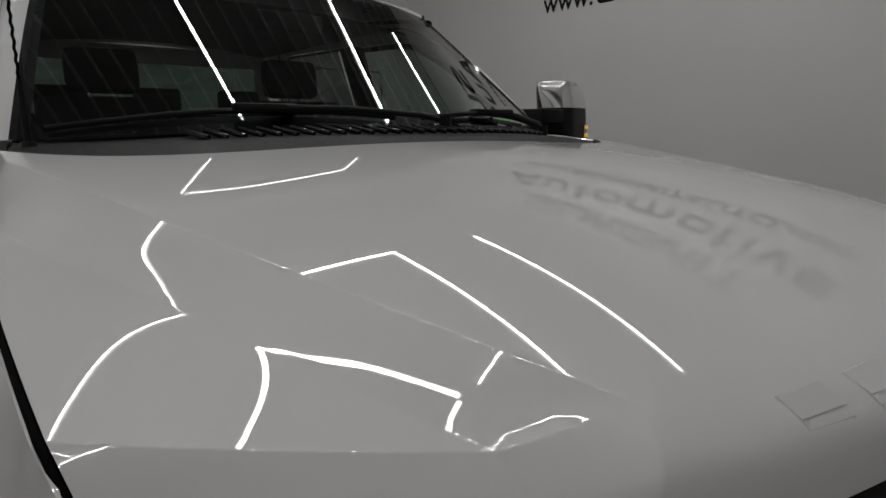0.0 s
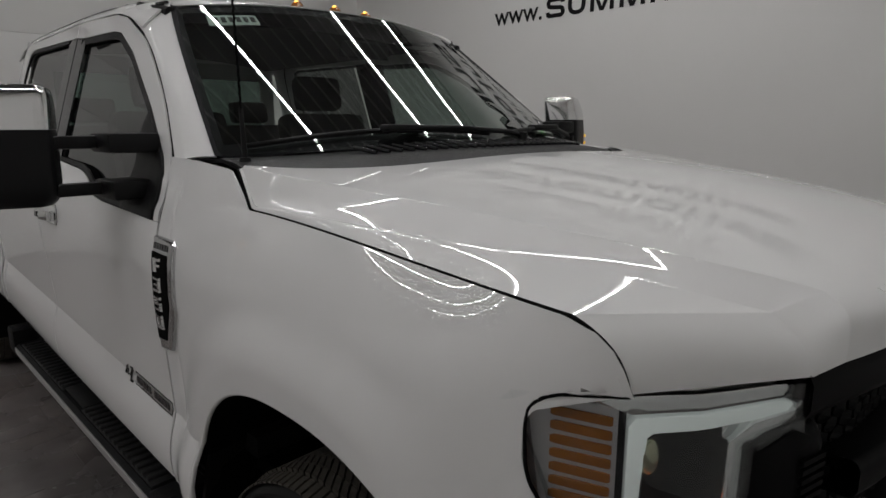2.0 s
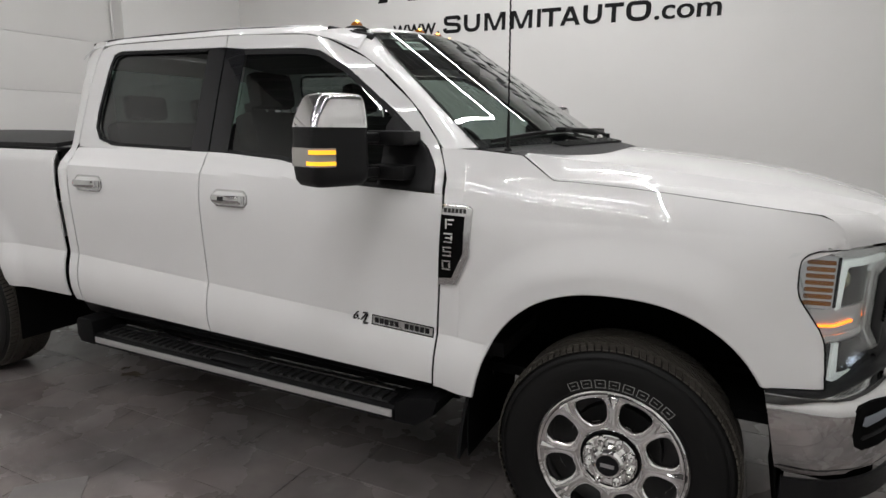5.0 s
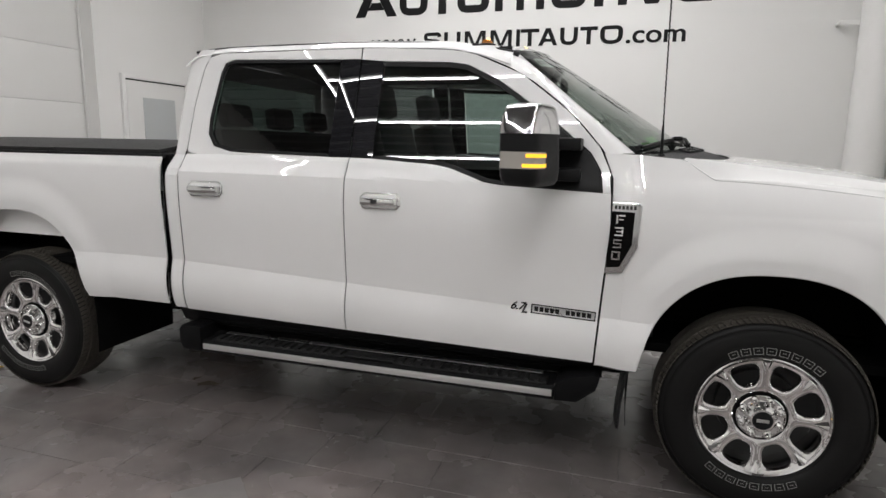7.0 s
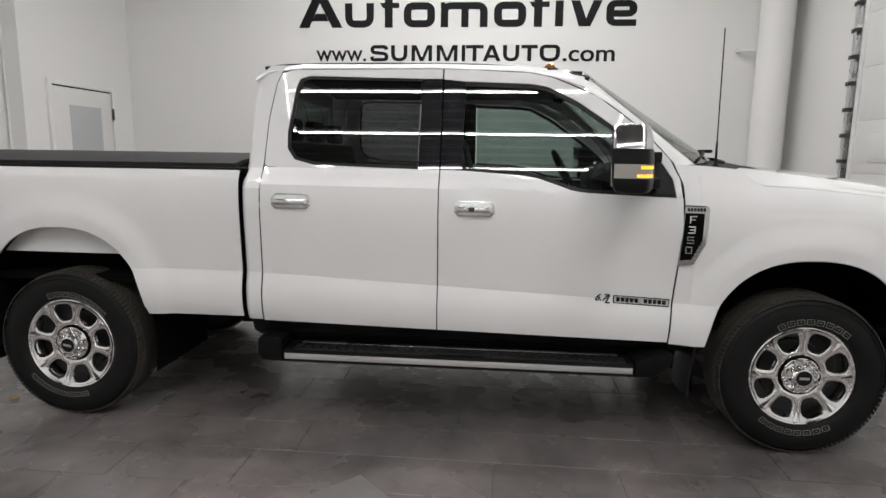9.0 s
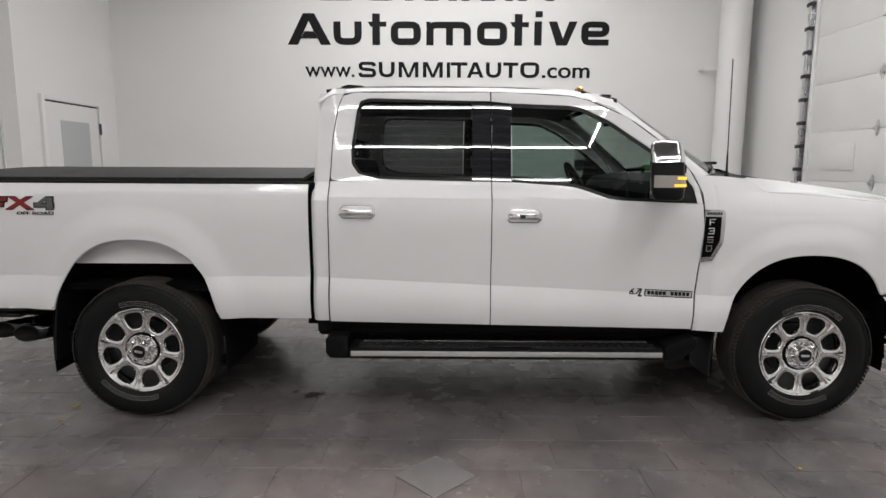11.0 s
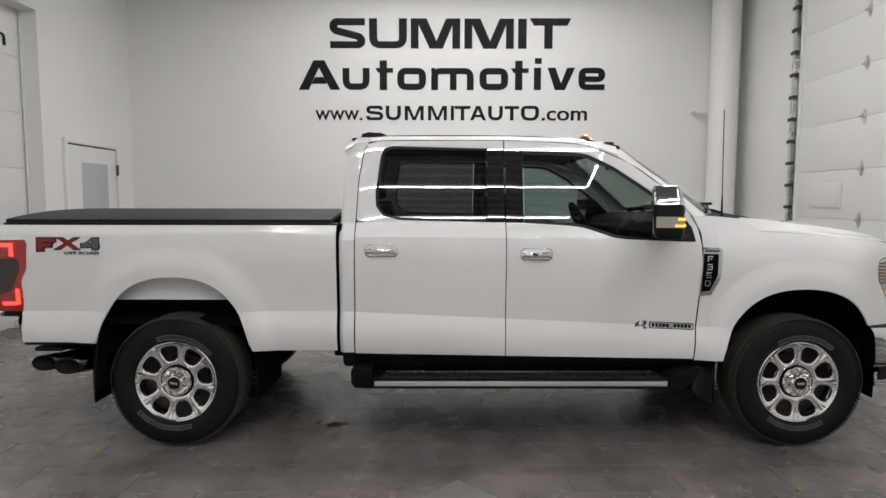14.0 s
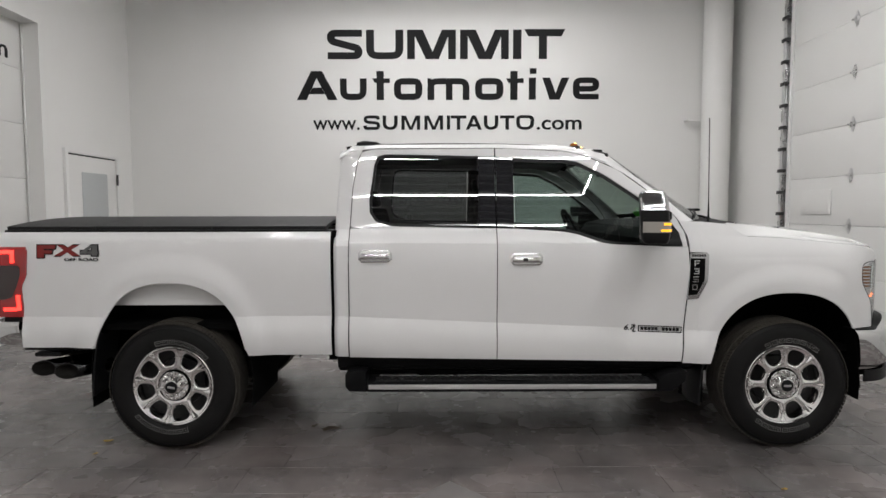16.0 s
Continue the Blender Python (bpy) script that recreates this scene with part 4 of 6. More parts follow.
def make_wheel():
    """A wheel round the origin; its outer side looks along -y."""
    wheel = new("wheel")
    R = 0.432
    # tyre body
    prof = [(0.262, -0.085), (0.266, -0.118), (0.285, -0.134), (0.315, -0.142), (0.350, -0.143), (0.380, -0.138), (0.402, -0.128), (0.412, -0.115), (0.417, -0.09),
            (0.419, 0.0), (0.417, 0.09), (0.412, 0.115), (0.402, 0.128), (0.350, 0.143), (0.285, 0.134), (0.262, 0.10)]
    tyre = surface("tyre", lathe(prof, 64), RUBBER, wheel, "black all-terrain tyre", close=True, sharp=50)
    for r in (0.272, 0.392):
        surface("sidewall_rib", lathe([(r - 0.003, -0.1405 if r > 0.3 else -0.128), (r, -0.1405 if r > 0.3 else -0.130), (r + 0.003, -0.136 if r > 0.3 else -0.129)], 64), RUBBER, tyre, close=True)
    # tread blocks in rows, each with a slanted outline
    bm = bmesh.new()
    for j, (y0, y1, lean) in enumerate(((-0.128, -0.086, 0.3), (-0.082, -0.046, 1.3), (-0.042, -0.003, 1.6), (0.003, 0.042, -1.6), (0.046, 0.082, -1.3), (0.086, 0.128, -0.3))):
        n = 104
        for k in range(n):
            a0, a1 = 2 * math.pi * (k + 0.10 + 0.37 * j) / n, 2 * math.pi * (k + 0.84 + 0.37 * j) / n
            tip = 2 * math.pi / n * lean
            top = R - (0.007 if j in (0, 5) else 0.001)
            quad = [(a0, y0), (a1, y0), (a1 + tip, y1), (a0 + tip, y1)]
            lo = [bm.verts.new(polar(0.414, a, y)) for a, y in quad]
            hi = [bm.verts.new(polar(top - (0.006 if (j == 0 and y == y0) or (j == 5 and y == y1) else 0), a, y)) for a, y in quad]
            bm.faces.new(hi)
            for i in range(4):
                bm.faces.new((lo[i], lo[(i + 1) % 4], hi[(i + 1) % 4], hi[i]))
    bmesh.ops.recalc_face_normals(bm, faces=bm.faces)
    part("tread", bm, TREAD, tyre, "dusty tread blocks", smooth=False)
    # raised outline marks on the sidewall, in two arcs
    for centre in (math.radians(84.7), math.radians(-95)):
        bm = bmesh.new()
        for k in range(8):
            a = centre - (k - 3.5) * 0.159
            for d0, d1, r0, r1 in ((-0.058, 0.058, 0.314, 0.316), (-0.062, 0.062, 0.287, 0.289), (-0.061, -0.054, 0.289, 0.314), (0.054, 0.061, 0.289, 0.314), (-0.024, 0.024, 0.301, 0.303)):
                q = [polar(r, a + d, -0.1462) for r, d in ((r0, d0), (r1, d0), (r1, d1), (r0, d1))]
                bm.faces.new([bm.verts.new(p) for p in q])
        part("sidewall_mark", bm, GREYMARK, tyre, "pale grey outlined marks", smooth=False)
    # rim: a chrome face with eight openings and ridged spokes
    N, verts, faces = 48, [], []

    def dish(r):
        return float(np.interp(r, [0.05, 0.104, 0.118, 0.20, 0.236, 0.252, 0.262], [-0.100, -0.100, -0.106, -0.113, -0.118, -0.123, -0.112]))
    levels = ((0.0, 0.017), (0.05, 0.0075), (0.10, 0.0042), (0.18, 0.0026), (0.45, 0.0009), (0.75, 0.0002), (1.0, 0.0))
    for sec in range(8):
        mid = (sec + 0.5) * math.pi / 4
        hole, cell = [], []
        for k in range(N):
            t = 2 * math.pi * k / N
            c, q1 = math.cos(t), math.sin(t)
            p = 3.4
            q = (abs(c) ** p + abs(q1) ** p) ** (-1 / p)
            r = 0.188 + 0.050 * q * q1
            half = float(np.interp(r, [0.138, 0.170, 0.215, 0.238], [0.215, 0.262, 0.262, 0.235]))
            hole.append((r, mid + half * q * c))
            m = 1 / max(abs(c), abs(q1))
            cell.append((0.178 + 0.074 * m * q1, mid + math.pi / 8 * m * c))
        base = len(verts)
        for f, dip in levels:
            for (r0, a0), (r1, a1) in zip(hole, cell):
                r, a = r0 + (r1 - r0) * f, a0 + (a1 - a0) * f
                fade = min(max((0.246 - r) / 0.02, 0), 1) if f > 0.1 else 1
                verts.append(polar(r, a, dish(r) + dip * fade))
        inner = len(verts)
        for r0, a0 in hole:
            verts.append(polar(r0 + (0.188 - r0) * 0.06, a0, dish(r0) + 0.024))
        for row in range(len(levels) - 1):
            for k in range(N):
                kk = (k + 1) % N
                faces.append((base + row * N + k, base + row * N + kk, base + (row + 1) * N + kk, base + (row + 1) * N + k))
        for k in range(N):
            kk = (k + 1) % N
            faces.append((base + k, base + kk, inner + kk, inner + k))
    rim = mesh_ob("rim", verts, faces, WHEEL, wheel, "chrome eight-opening wheel rim", sharp=40)
    surface("lip", lathe([(0.252, -0.120), (0.262, -0.126), (0.270, -0.122), (0.268, -0.105), (0.250, -0.09), (0.243, -0.02), (0.245, 0.09)], 64), WHEEL, rim, close=True, sharp=50)
    surface("drum", lathe([(0.244, 0.03), (0.17, 0.03), (0.165, 0.0), (0.05, 0.0)], 40), DARKMETAL, rim, "dark brake disc", close=True)
    surface("hub_gap", lathe([(0.106, -0.0985), (0.104, -0.1075), (0.098, -0.1075), (0.096, -0.0985)], 48), SEAM, rim, "dark gap round the hub", close=True, sharp=30)
    surface("hub_cover", lathe([(0.097, -0.099), (0.096, -0.110), (0.092, -0.112), (0.089, -0.106), (0.066, -0.105), (0.060, -0.112), (0.055, -0.140), (0.047, -0.149), (0.040, -0.150)], 48), WHEEL, rim, close=True, sharp=30)
    surface("hub_cap", lathe([(0.041, -0.149), (0.038, -0.1525), (0.020, -0.153), (0.001, -0.153)], 32), LENSDARK, rim, "dark hub cap", close=True)
    box("cap_mark", -0.024, 0.024, -0.1555, -0.1525, -0.007, 0.007, SATIN, rim, bevel=0.001)
    for k in range(8):
        a = (k + 0.5) * math.pi / 4
        bm = bmesh.new()
        rod_bm(bm, polar(0.079, a, -0.104), polar(0.079, a, -0.1205), 0.0185, 0.0165, 16)
        rod_bm(bm, polar(0.079, a, -0.112), polar(0.079, a, -0.142), 0.0120, 0.0110, 6)
        rod_bm(bm, polar(0.079, a, -0.141), polar(0.079, a, -0.146), 0.0105, 0.0060, 12)
        part("lug_nut", bm, WHEEL, rim)
    # wedge at the outer end of each spoke
    for k in range(8):
        a = k * math.pi / 4
        bm = bmesh.new()
        pts = [(0.196, 0.0, 0.0), (0.247, 0.085, 0.0), (0.248, 0.030, 0.011), (0.248, -0.030, 0.011), (0.247, -0.085, 0.0), (0.215, 0.010, 0.008), (0.215, -0.010, 0.008)]
        v = [bm.verts.new(polar(r, a + d, dish(r) - 0.0006 - h)) for r, d, h in pts]
        for f in ((0, 1, 2, 5), (0, 6, 3, 4), (0, 5, 6), (5, 2, 3, 6), (1, 4, 3, 2)):
            bm.faces.new([v[i] for i in f])
        bmesh.ops.recalc_face_normals(bm, faces=bm.faces)
        part("spoke_wedge", bm, WHEEL, rim, sharp=10)
    return wheel


wheel = make_wheel()
wheel.parent = truck
wheel.location = (0.0, -0.835, 0.432)
for x, y, turn, spin in ((-4.06, -0.835, 0, 11), (0.0, 0.835, 180, 30), (-4.06, 0.835, 180, 50)):
    other = copy_thing(wheel, pose(x, y, 0.432, 0, 0, turn) @ pose(0, 0, 0, 0, spin, 0))
    other.parent = truck

# wheel wells, axles and frame
for cx, a, b, depth in ((-0.005, 0.545, 0.640, 0.40), (-4.06, 0.53, 0.705, 0.36)):
    for s in (-1, 1):
        ang = np.linspace(-0.15, math.pi + 0.15, 28)
        rows = []
        for w in (0.965 if cx < -1 else 0.955, 0.93, 0.7, depth):
            ring = [(cx + a * math.copysign(abs(math.cos(t)) ** 0.83, math.cos(t)), 0.44 + b * math.copysign(abs(math.sin(t)) ** 0.83, math.sin(t))) for t in ang]
            rows.append([(x, s * (w if cx < -1 else min(w, fender_w(x, max(z, 0.6)) - 0.014)), z) for x, z in ring])
        surface("wheel_well", rows, SEAM, truck, "black wheel well liner", solid=0.004)
    rod("axle", (cx + 0.02, -0.72, 0.432), (cx + 0.02, 0.72, 0.432), 0.05, DARKMETAL, truck)
for s in (-1, 1):
    box("frame_rail", -5.2, 0.75, min(s * 0.38, s * 0.46), max(s * 0.38, s * 0.46), 0.52, 0.68, SEAM, truck)
box("underbody", -2.95, 0.55, -0.80, 0.80, 0.62, 0.66, SEAM, truck)
box("engine_bay", -0.50, 0.70, -0.42, 0.42, 0.66, 1.25, SEAM, truck)
box("fuel_tank", -3.0, -1.4, 0.45, 0.75, 0.44, 0.64, SEAM, truck)
box("inner_bed_wall", -4.9, -3.1, -0.90, -0.86, 0.965, 1.16, PAINT, truck)

# rolled lips round the wheel arches
for s in (-1, 1):
    ends = [(x, fender_low(x)) for x in np.linspace(-0.522, 0.46, 60)]
    tube("arch_lip", [(x, s * (fender_w(x, z) - 0.004), z + 0.001) for x, z in ends], 0.0075, PAINT, truck, seg=10)
    ends = [(x, bed_low(x)) for x in np.linspace(-4.562, -3.558, 60)]
    tube("arch_lip", [(x, s * (bed_w(x, z) - 0.004), z + 0.001) for x, z in ends], 0.0075, PAINT, truck, seg=10)

# mud flaps
for s in (-1, 1):
    for x0, x1, z0, z1 in ((-0.575, -0.500, 0.30, 0.74), (-4.575, -4.53, 0.37, 0.84)):
        rows = [[(x0 + (x1 - x0) * v ** 2 - 0.015 * math.sin(3 * u), s * (0.70 + 0.28 * u - (0.03 * v if u > 0.9 else 0)), z0 + (z1 - z0) * v) for u in np.linspace(0, 1, 5)] for v in np.linspace(0, 1, 8)]
        surface("mud_flap", rows, PLASTIC, truck, "black moulded mud flap", solid=0.012)

# exhaust tips, cut slantwise
TIP = material("black_exhaust_chrome", (0.035, 0.035, 0.036), 0.16, metal=1.0)
SOOT = material("sooty_pipe_inner", (0.012, 0.011, 0.010), 0.7, spec=0.1)
AXIS, SIDE, UP = Vector((-0.768, -0.638, -0.05)), Vector((0.64, -0.768, 0.0)), Vector((-0.038, -0.032, 0.999))


def tip_ring(c, r, back, deep=0.0, seg=32):
    """One ring of a tip: on the slanted cut, or square across the pipe further back."""
    ring = []
    for k in range(seg):
        a = 2 * math.pi * k / seg
        q = SIDE * (r * math.cos(a)) + UP * (r * math.sin(a))
        t = -back if back else -q.y / AXIS.y - deep
        ring.append(tuple(c + q + AXIS * t))
    return ring


for x, y, z, long in ((-4.970, -0.87, 0.533, 0.34), (-4.777, -0.93, 0.527, 0.25)):
    c = Vector((x, y, z))
    tip = surface("exhaust_tip", [tip_ring(c, 0.036, long + 0.03), tip_ring(c, 0.050, long), tip_ring(c, 0.053, 0.09), tip_ring(c, 0.053, 0, 0.002), tip_ring(c, 0.051, 0), tip_ring(c, 0.048, 0)], TIP, truck, "black chrome exhaust tip", close=True, sharp=40)
    surface("tip_inner", [tip_ring(c, 0.048, 0), tip_ring(c, 0.047, 0, 0.05), tip_ring(c, 0.040, 0, 0.09), tip_ring(c, 0.004, 0, 0.11)], SOOT, tip, "sooty inner pipe", close=True)
    surface("clamp", [tip_ring(c, r, b) for r, b in ((0.050, 0.155), (0.0555, 0.157), (0.0555, 0.168), (0.050, 0.170))], DARKMETAL, tip, "metal band", close=True)
box("bumper_bracket", -4.985, -4.805, -0.93, -0.80, 0.626, 0.655, PLASTIC, truck, "black step bracket", bevel=0.010)
rod("exhaust_pipe", (-4.2, -0.5, 0.58), (-4.72, -0.66, 0.55), 0.035, DARKMETAL, truck)

# ---- running board ----
for s in (-1, 1):
    board = new("running_board")
    board.parent = truck
    tagged(board, "black running board with silver edge")
    rows = [[(x, s * y, z) for y, z in ((0.835, 0.425), (0.835, 0.470), (0.845, 0.478), (0.885, 0.478), (0.905, 0.468), (0.985, 0.466), (1.000, 0.455), (1.002, 0.408), (0.99, 0.40), (0.835, 0.405))] for x in np.linspace(-2.77, -0.865, 12)]
    surface("deck", rows, BOARD, board, sharp=30)
    box("edge_trim", -2.762, -0.872, min(s * 0.998, s * 1.006), max(s * 0.998, s * 1.006), 0.420, 0.452, material("bright_trim", (0.74, 0.74, 0.74), 0.32, metal=0.85), board, "brushed silver edge trim", bevel=0.003)
    box("inner_trim", -2.70, -0.93, min(s * 0.853, s * 0.884), max(s * 0.853, s * 0.884), 0.472, 0.4815, SATIN, board, "thin silver line", bevel=0.002)
    for a, b in ((-2.72, -1.93), (-1.66, -0.90)):
        bm = bmesh.new()
        box_bm(bm, a, b, min(s * 0.893, s * 0.980), max(s * 0.893, s * 0.980), 0.462, 0.474, 0.004)
        k = a + 0.03
        while k < b - 0.02:
            box_bm(bm, k, k + 0.022, min(s * 0.897, s * 0.978), max(s * 0.897, s * 0.978), 0.470, 0.483, 0.004)
            k += 0.048
        part("tread_pad", bm, VINYL, board, "ribbed black rubber tread")
    bm = bmesh.new()
    box_bm(bm, -1.93, -1.66, min(s * 0.90, s * 0.97), max(s * 0.90, s * 0.97), 0.468, 0.479, 0.004)
    part("tread_pad", bm, VINYL, board)
    place = lambda u, v, w: (u, s * (0.80 + w), v)
    for pts in ([(-2.775, 0.402), (-2.775, 0.535), (-2.80, 0.545), (-2.90, 0.54), (-2.915, 0.52), (-2.915, 0.44), (-2.89, 0.405)],
                [(-0.86, 0.402), (-0.86, 0.485), (-0.80, 0.52), (-0.69, 0.545), (-0.665, 0.53), (-0.68, 0.47), (-0.76, 0.405)]):
        outline_solid("end_cap", pts, place, 0.205, BOARD, board, "black plastic end cap", bevel=0.012)
    for x in (-2.5, -1.8, -1.1):
        box("bracket", x - 0.03, x + 0.03, min(s * 0.5, s * 0.86), max(s * 0.5, s * 0.86), 0.42, 0.47, DARKMETAL, board)
    rod("inner_tube", (-2.85, s * 0.845, 0.552), (-0.70, s * 0.845, 0.552), 0.036, BOARD, board, "round black support tube", seg=20)
    rows = [[(x, s * y, z) for x in np.linspace(-2.86, -0.66, 10)] for y, z in ((0.90, 0.61), (0.85, 0.60), (0.80, 0.53), (0.79, 0.46))]
    surface("sill_guard", rows, BOARD, board, "black plastic sill guard", solid=0.01)

# ---- door handles ----
for s in (-1, 1):
    for x0, x1, z0, z1, keyed in ((-2.822, -2.605, 1.252, 1.335, False), (-1.832, -1.620, 1.232, 1.312, True)):
        handle = new("door_handle")
        handle.parent = truck
        tagged(handle, "chrome door handle in chrome-edged cup")
        r = 0.022
        ring = [(x0 + r, z0), (x1 - r, z0), (x1, z0 + r), (x1, z1 - r), (x1 - r, z1), (x0 + r, z1), (x0, z1 - r), (x0, z0 + r)]
        mid = ((x0 + x1) / 2, (z0 + z1) / 2)
        side_plate("cup", s, ring, CHROME, handle, off=-0.001, depth=0.006, bevel=0.003)
        side_plate("cup_face", s, [(mid[0] + (x - mid[0]) * 0.915, mid[1] + (z - mid[1]) * 0.77) for x, z in ring], PAINT, handle, off=0.002, depth=0.0045)
        zc, h = mid[1] - 0.002, 0.019
        rows = []
        for k in range(13):
            u = k / 12
            x = x0 + 0.012 + (x1 - x0 - 0.024) * u
            lift = 0.016 + 0.020 * math.sin(math.pi * u) ** 0.5
            rows.append([(x, s * (hull_w(x, zc) + lift + 0.011 * math.sin(t)), zc + h * math.cos(t)) for t in [2 * math.pi * j / 12 for j in range(12)]])
        surface("grip", rows, CHROME, handle, close=True)
        if keyed:
            side_plate("sensor", s, [(-1.755, 1.264), (-1.725, 1.264), (-1.725, 1.284), (-1.755, 1.284)], GLOSSBLACK, handle, "black touch sensor", off=0.046, depth=0.003)
        side_plate("key_cap", s, [(x1 - 0.038, zc - 0.019), (x1 - 0.014, zc - 0.019), (x1 - 0.012, zc + 0.019), (x1 - 0.038, zc + 0.019)], CHROME, handle, off=0.012, depth=0.022, bevel=0.005)

# ---- side mirrors ----
def section(cx, cy, hx, hy, z, n=28, p=4.0):
    turn = math.radians(20 if cy < 0 else -20)
    c, k = math.cos(turn), math.sin(turn)
    flat = flat_section(hx, hy, n, p)
    return [(cx + c * u + k * v, cy - k * u + c * v, z) for u, v in flat]


def flat_section(hx, hy, n, p):
    return [(hx * math.copysign(abs(math.cos(t)) ** (2 / p), math.cos(t)), hy * math.copysign(abs(math.sin(t)) ** (2 / p), math.sin(t))) for t in [2 * math.pi * k / n for k in range(n)]]


SIGNAL_LENS = material("clear_signal_lens", (0.34, 0.32, 0.29), 0.15, coat=1.0)
AMBER = material("amber_lens", (1.0, 0.52, 0.03), 0.2, emit=1.1)
AMBER_DULL = material("amber_reflector", (0.26, 0.090, 0.012), 0.2)
for s in (-1, 1):
    mirror = new("side_mirror")
    mirror.parent = truck
    tagged(mirror, "black towing mirror with chrome cap")
    spec = [(1.388, 0.056, 0.085), (1.392, 0.070, 0.100), (1.41, 0.082, 0.112), (1.45, 0.087, 0.117), (1.52, 0.087, 0.117), (1.590, 0.085, 0.115)]
    if s > 0:
        mirror.location = (0.135, 0.012, 0.036)
    at = lambda z: (-0.978 - 0.04 * (z - 1.39), s * (1.222 - 0.03 * (z - 1.39)))
    rows = [[at(1.388) + (1.388,)] * 40] + [section(*at(z), hx, hy, z, 40, 5.5) for z, hx, hy in spec] + [[at(1.590) + (1.590,)] * 40]
    surface("housing", rows, PLASTIC, mirror, "textured black housing", close=True, sharp=50)
    spec = [(1.591, 0.0875, 0.1175, 0.0), (1.622, 0.0860, 0.1125, 0.005), (1.655, 0.0835, 0.103, 0.014), (1.682, 0.080, 0.093, 0.022), (1.696, 0.075, 0.085, 0.026), (1.704, 0.066, 0.074, 0.028), (1.7075, 0.050, 0.056, 0.030)]

    def cap_at(z, inward):
        c = at(z)
        return (c[0], c[1] - s * inward)
    rows = [[at(1.591) + (1.591,)] * 40] + [section(*cap_at(z, i), hx, hy, z, 40, 5.5) for z, hx, hy, i in spec] + [[cap_at(1.708, 0.030) + (1.708,)] * 40]
    surface("cap", rows, CHROME, mirror, "polished chrome cap", close=True, sharp=50)
    glass_pane = box("mirror_glass", -0.004, 0.004, -0.085, 0.085, -0.11, 0.13, CHROME, mirror, "mirror glass", bevel=0.002)
    glass_pane.matrix_local = pose(-1.058, s * 1.186, 1.53, 0, 0, s * 20)
    # turn signal wrapped round the outer front corner
    lamp_pts = [p for p in section(*at(1.49), 0.0895, 0.1195, 1.49, 120, 5.5)]
    keep = [p for p in lamp_pts if s * p[1] > 1.262 and p[0] > -1.085]
    keep.sort(key=lambda p: math.atan2(s * p[1] - 1.2, p[0] + 1.02))
    for nm, z0, z1, m, grow in (("signal_base", 1.458, 1.522, SIGNAL_LENS, 0.0), ("signal_bar", 1.501, 1.515, AMBER, 0.003), ("signal_bar", 1.464, 1.477, AMBER, 0.003)):
        line = [p for p in keep if p[0] > (-1.2 if m is not AMBER else -1.02 if z0 < 1.48 else -0.985)]
        rows = [[(p[0] + grow, p[1] + s * grow, z) for p in line] for z in (z0, z1)]
        surface(nm, rows, m, mirror, "glowing amber signal strip" if m is AMBER else "", solid=0.003)
    for z in (1.557, 1.428):
        bm = bmesh.new()
        box_bm(bm, -0.945, -0.905, min(s * 0.93, s * 1.14), max(s * 0.93, s * 1.14), z - 0.019, z + 0.017, 0.010)
        part("arm", bm, PLASTIC, mirror)
        bm = bmesh.new()
        box_bm(bm, -0.965, -0.80, min(s * 0.885, s * 1.02), max(s * 0.885, s * 1.02), z - 0.030, z + 0.024, 0.010)
        part("arm_base", bm, PLASTIC, mirror)

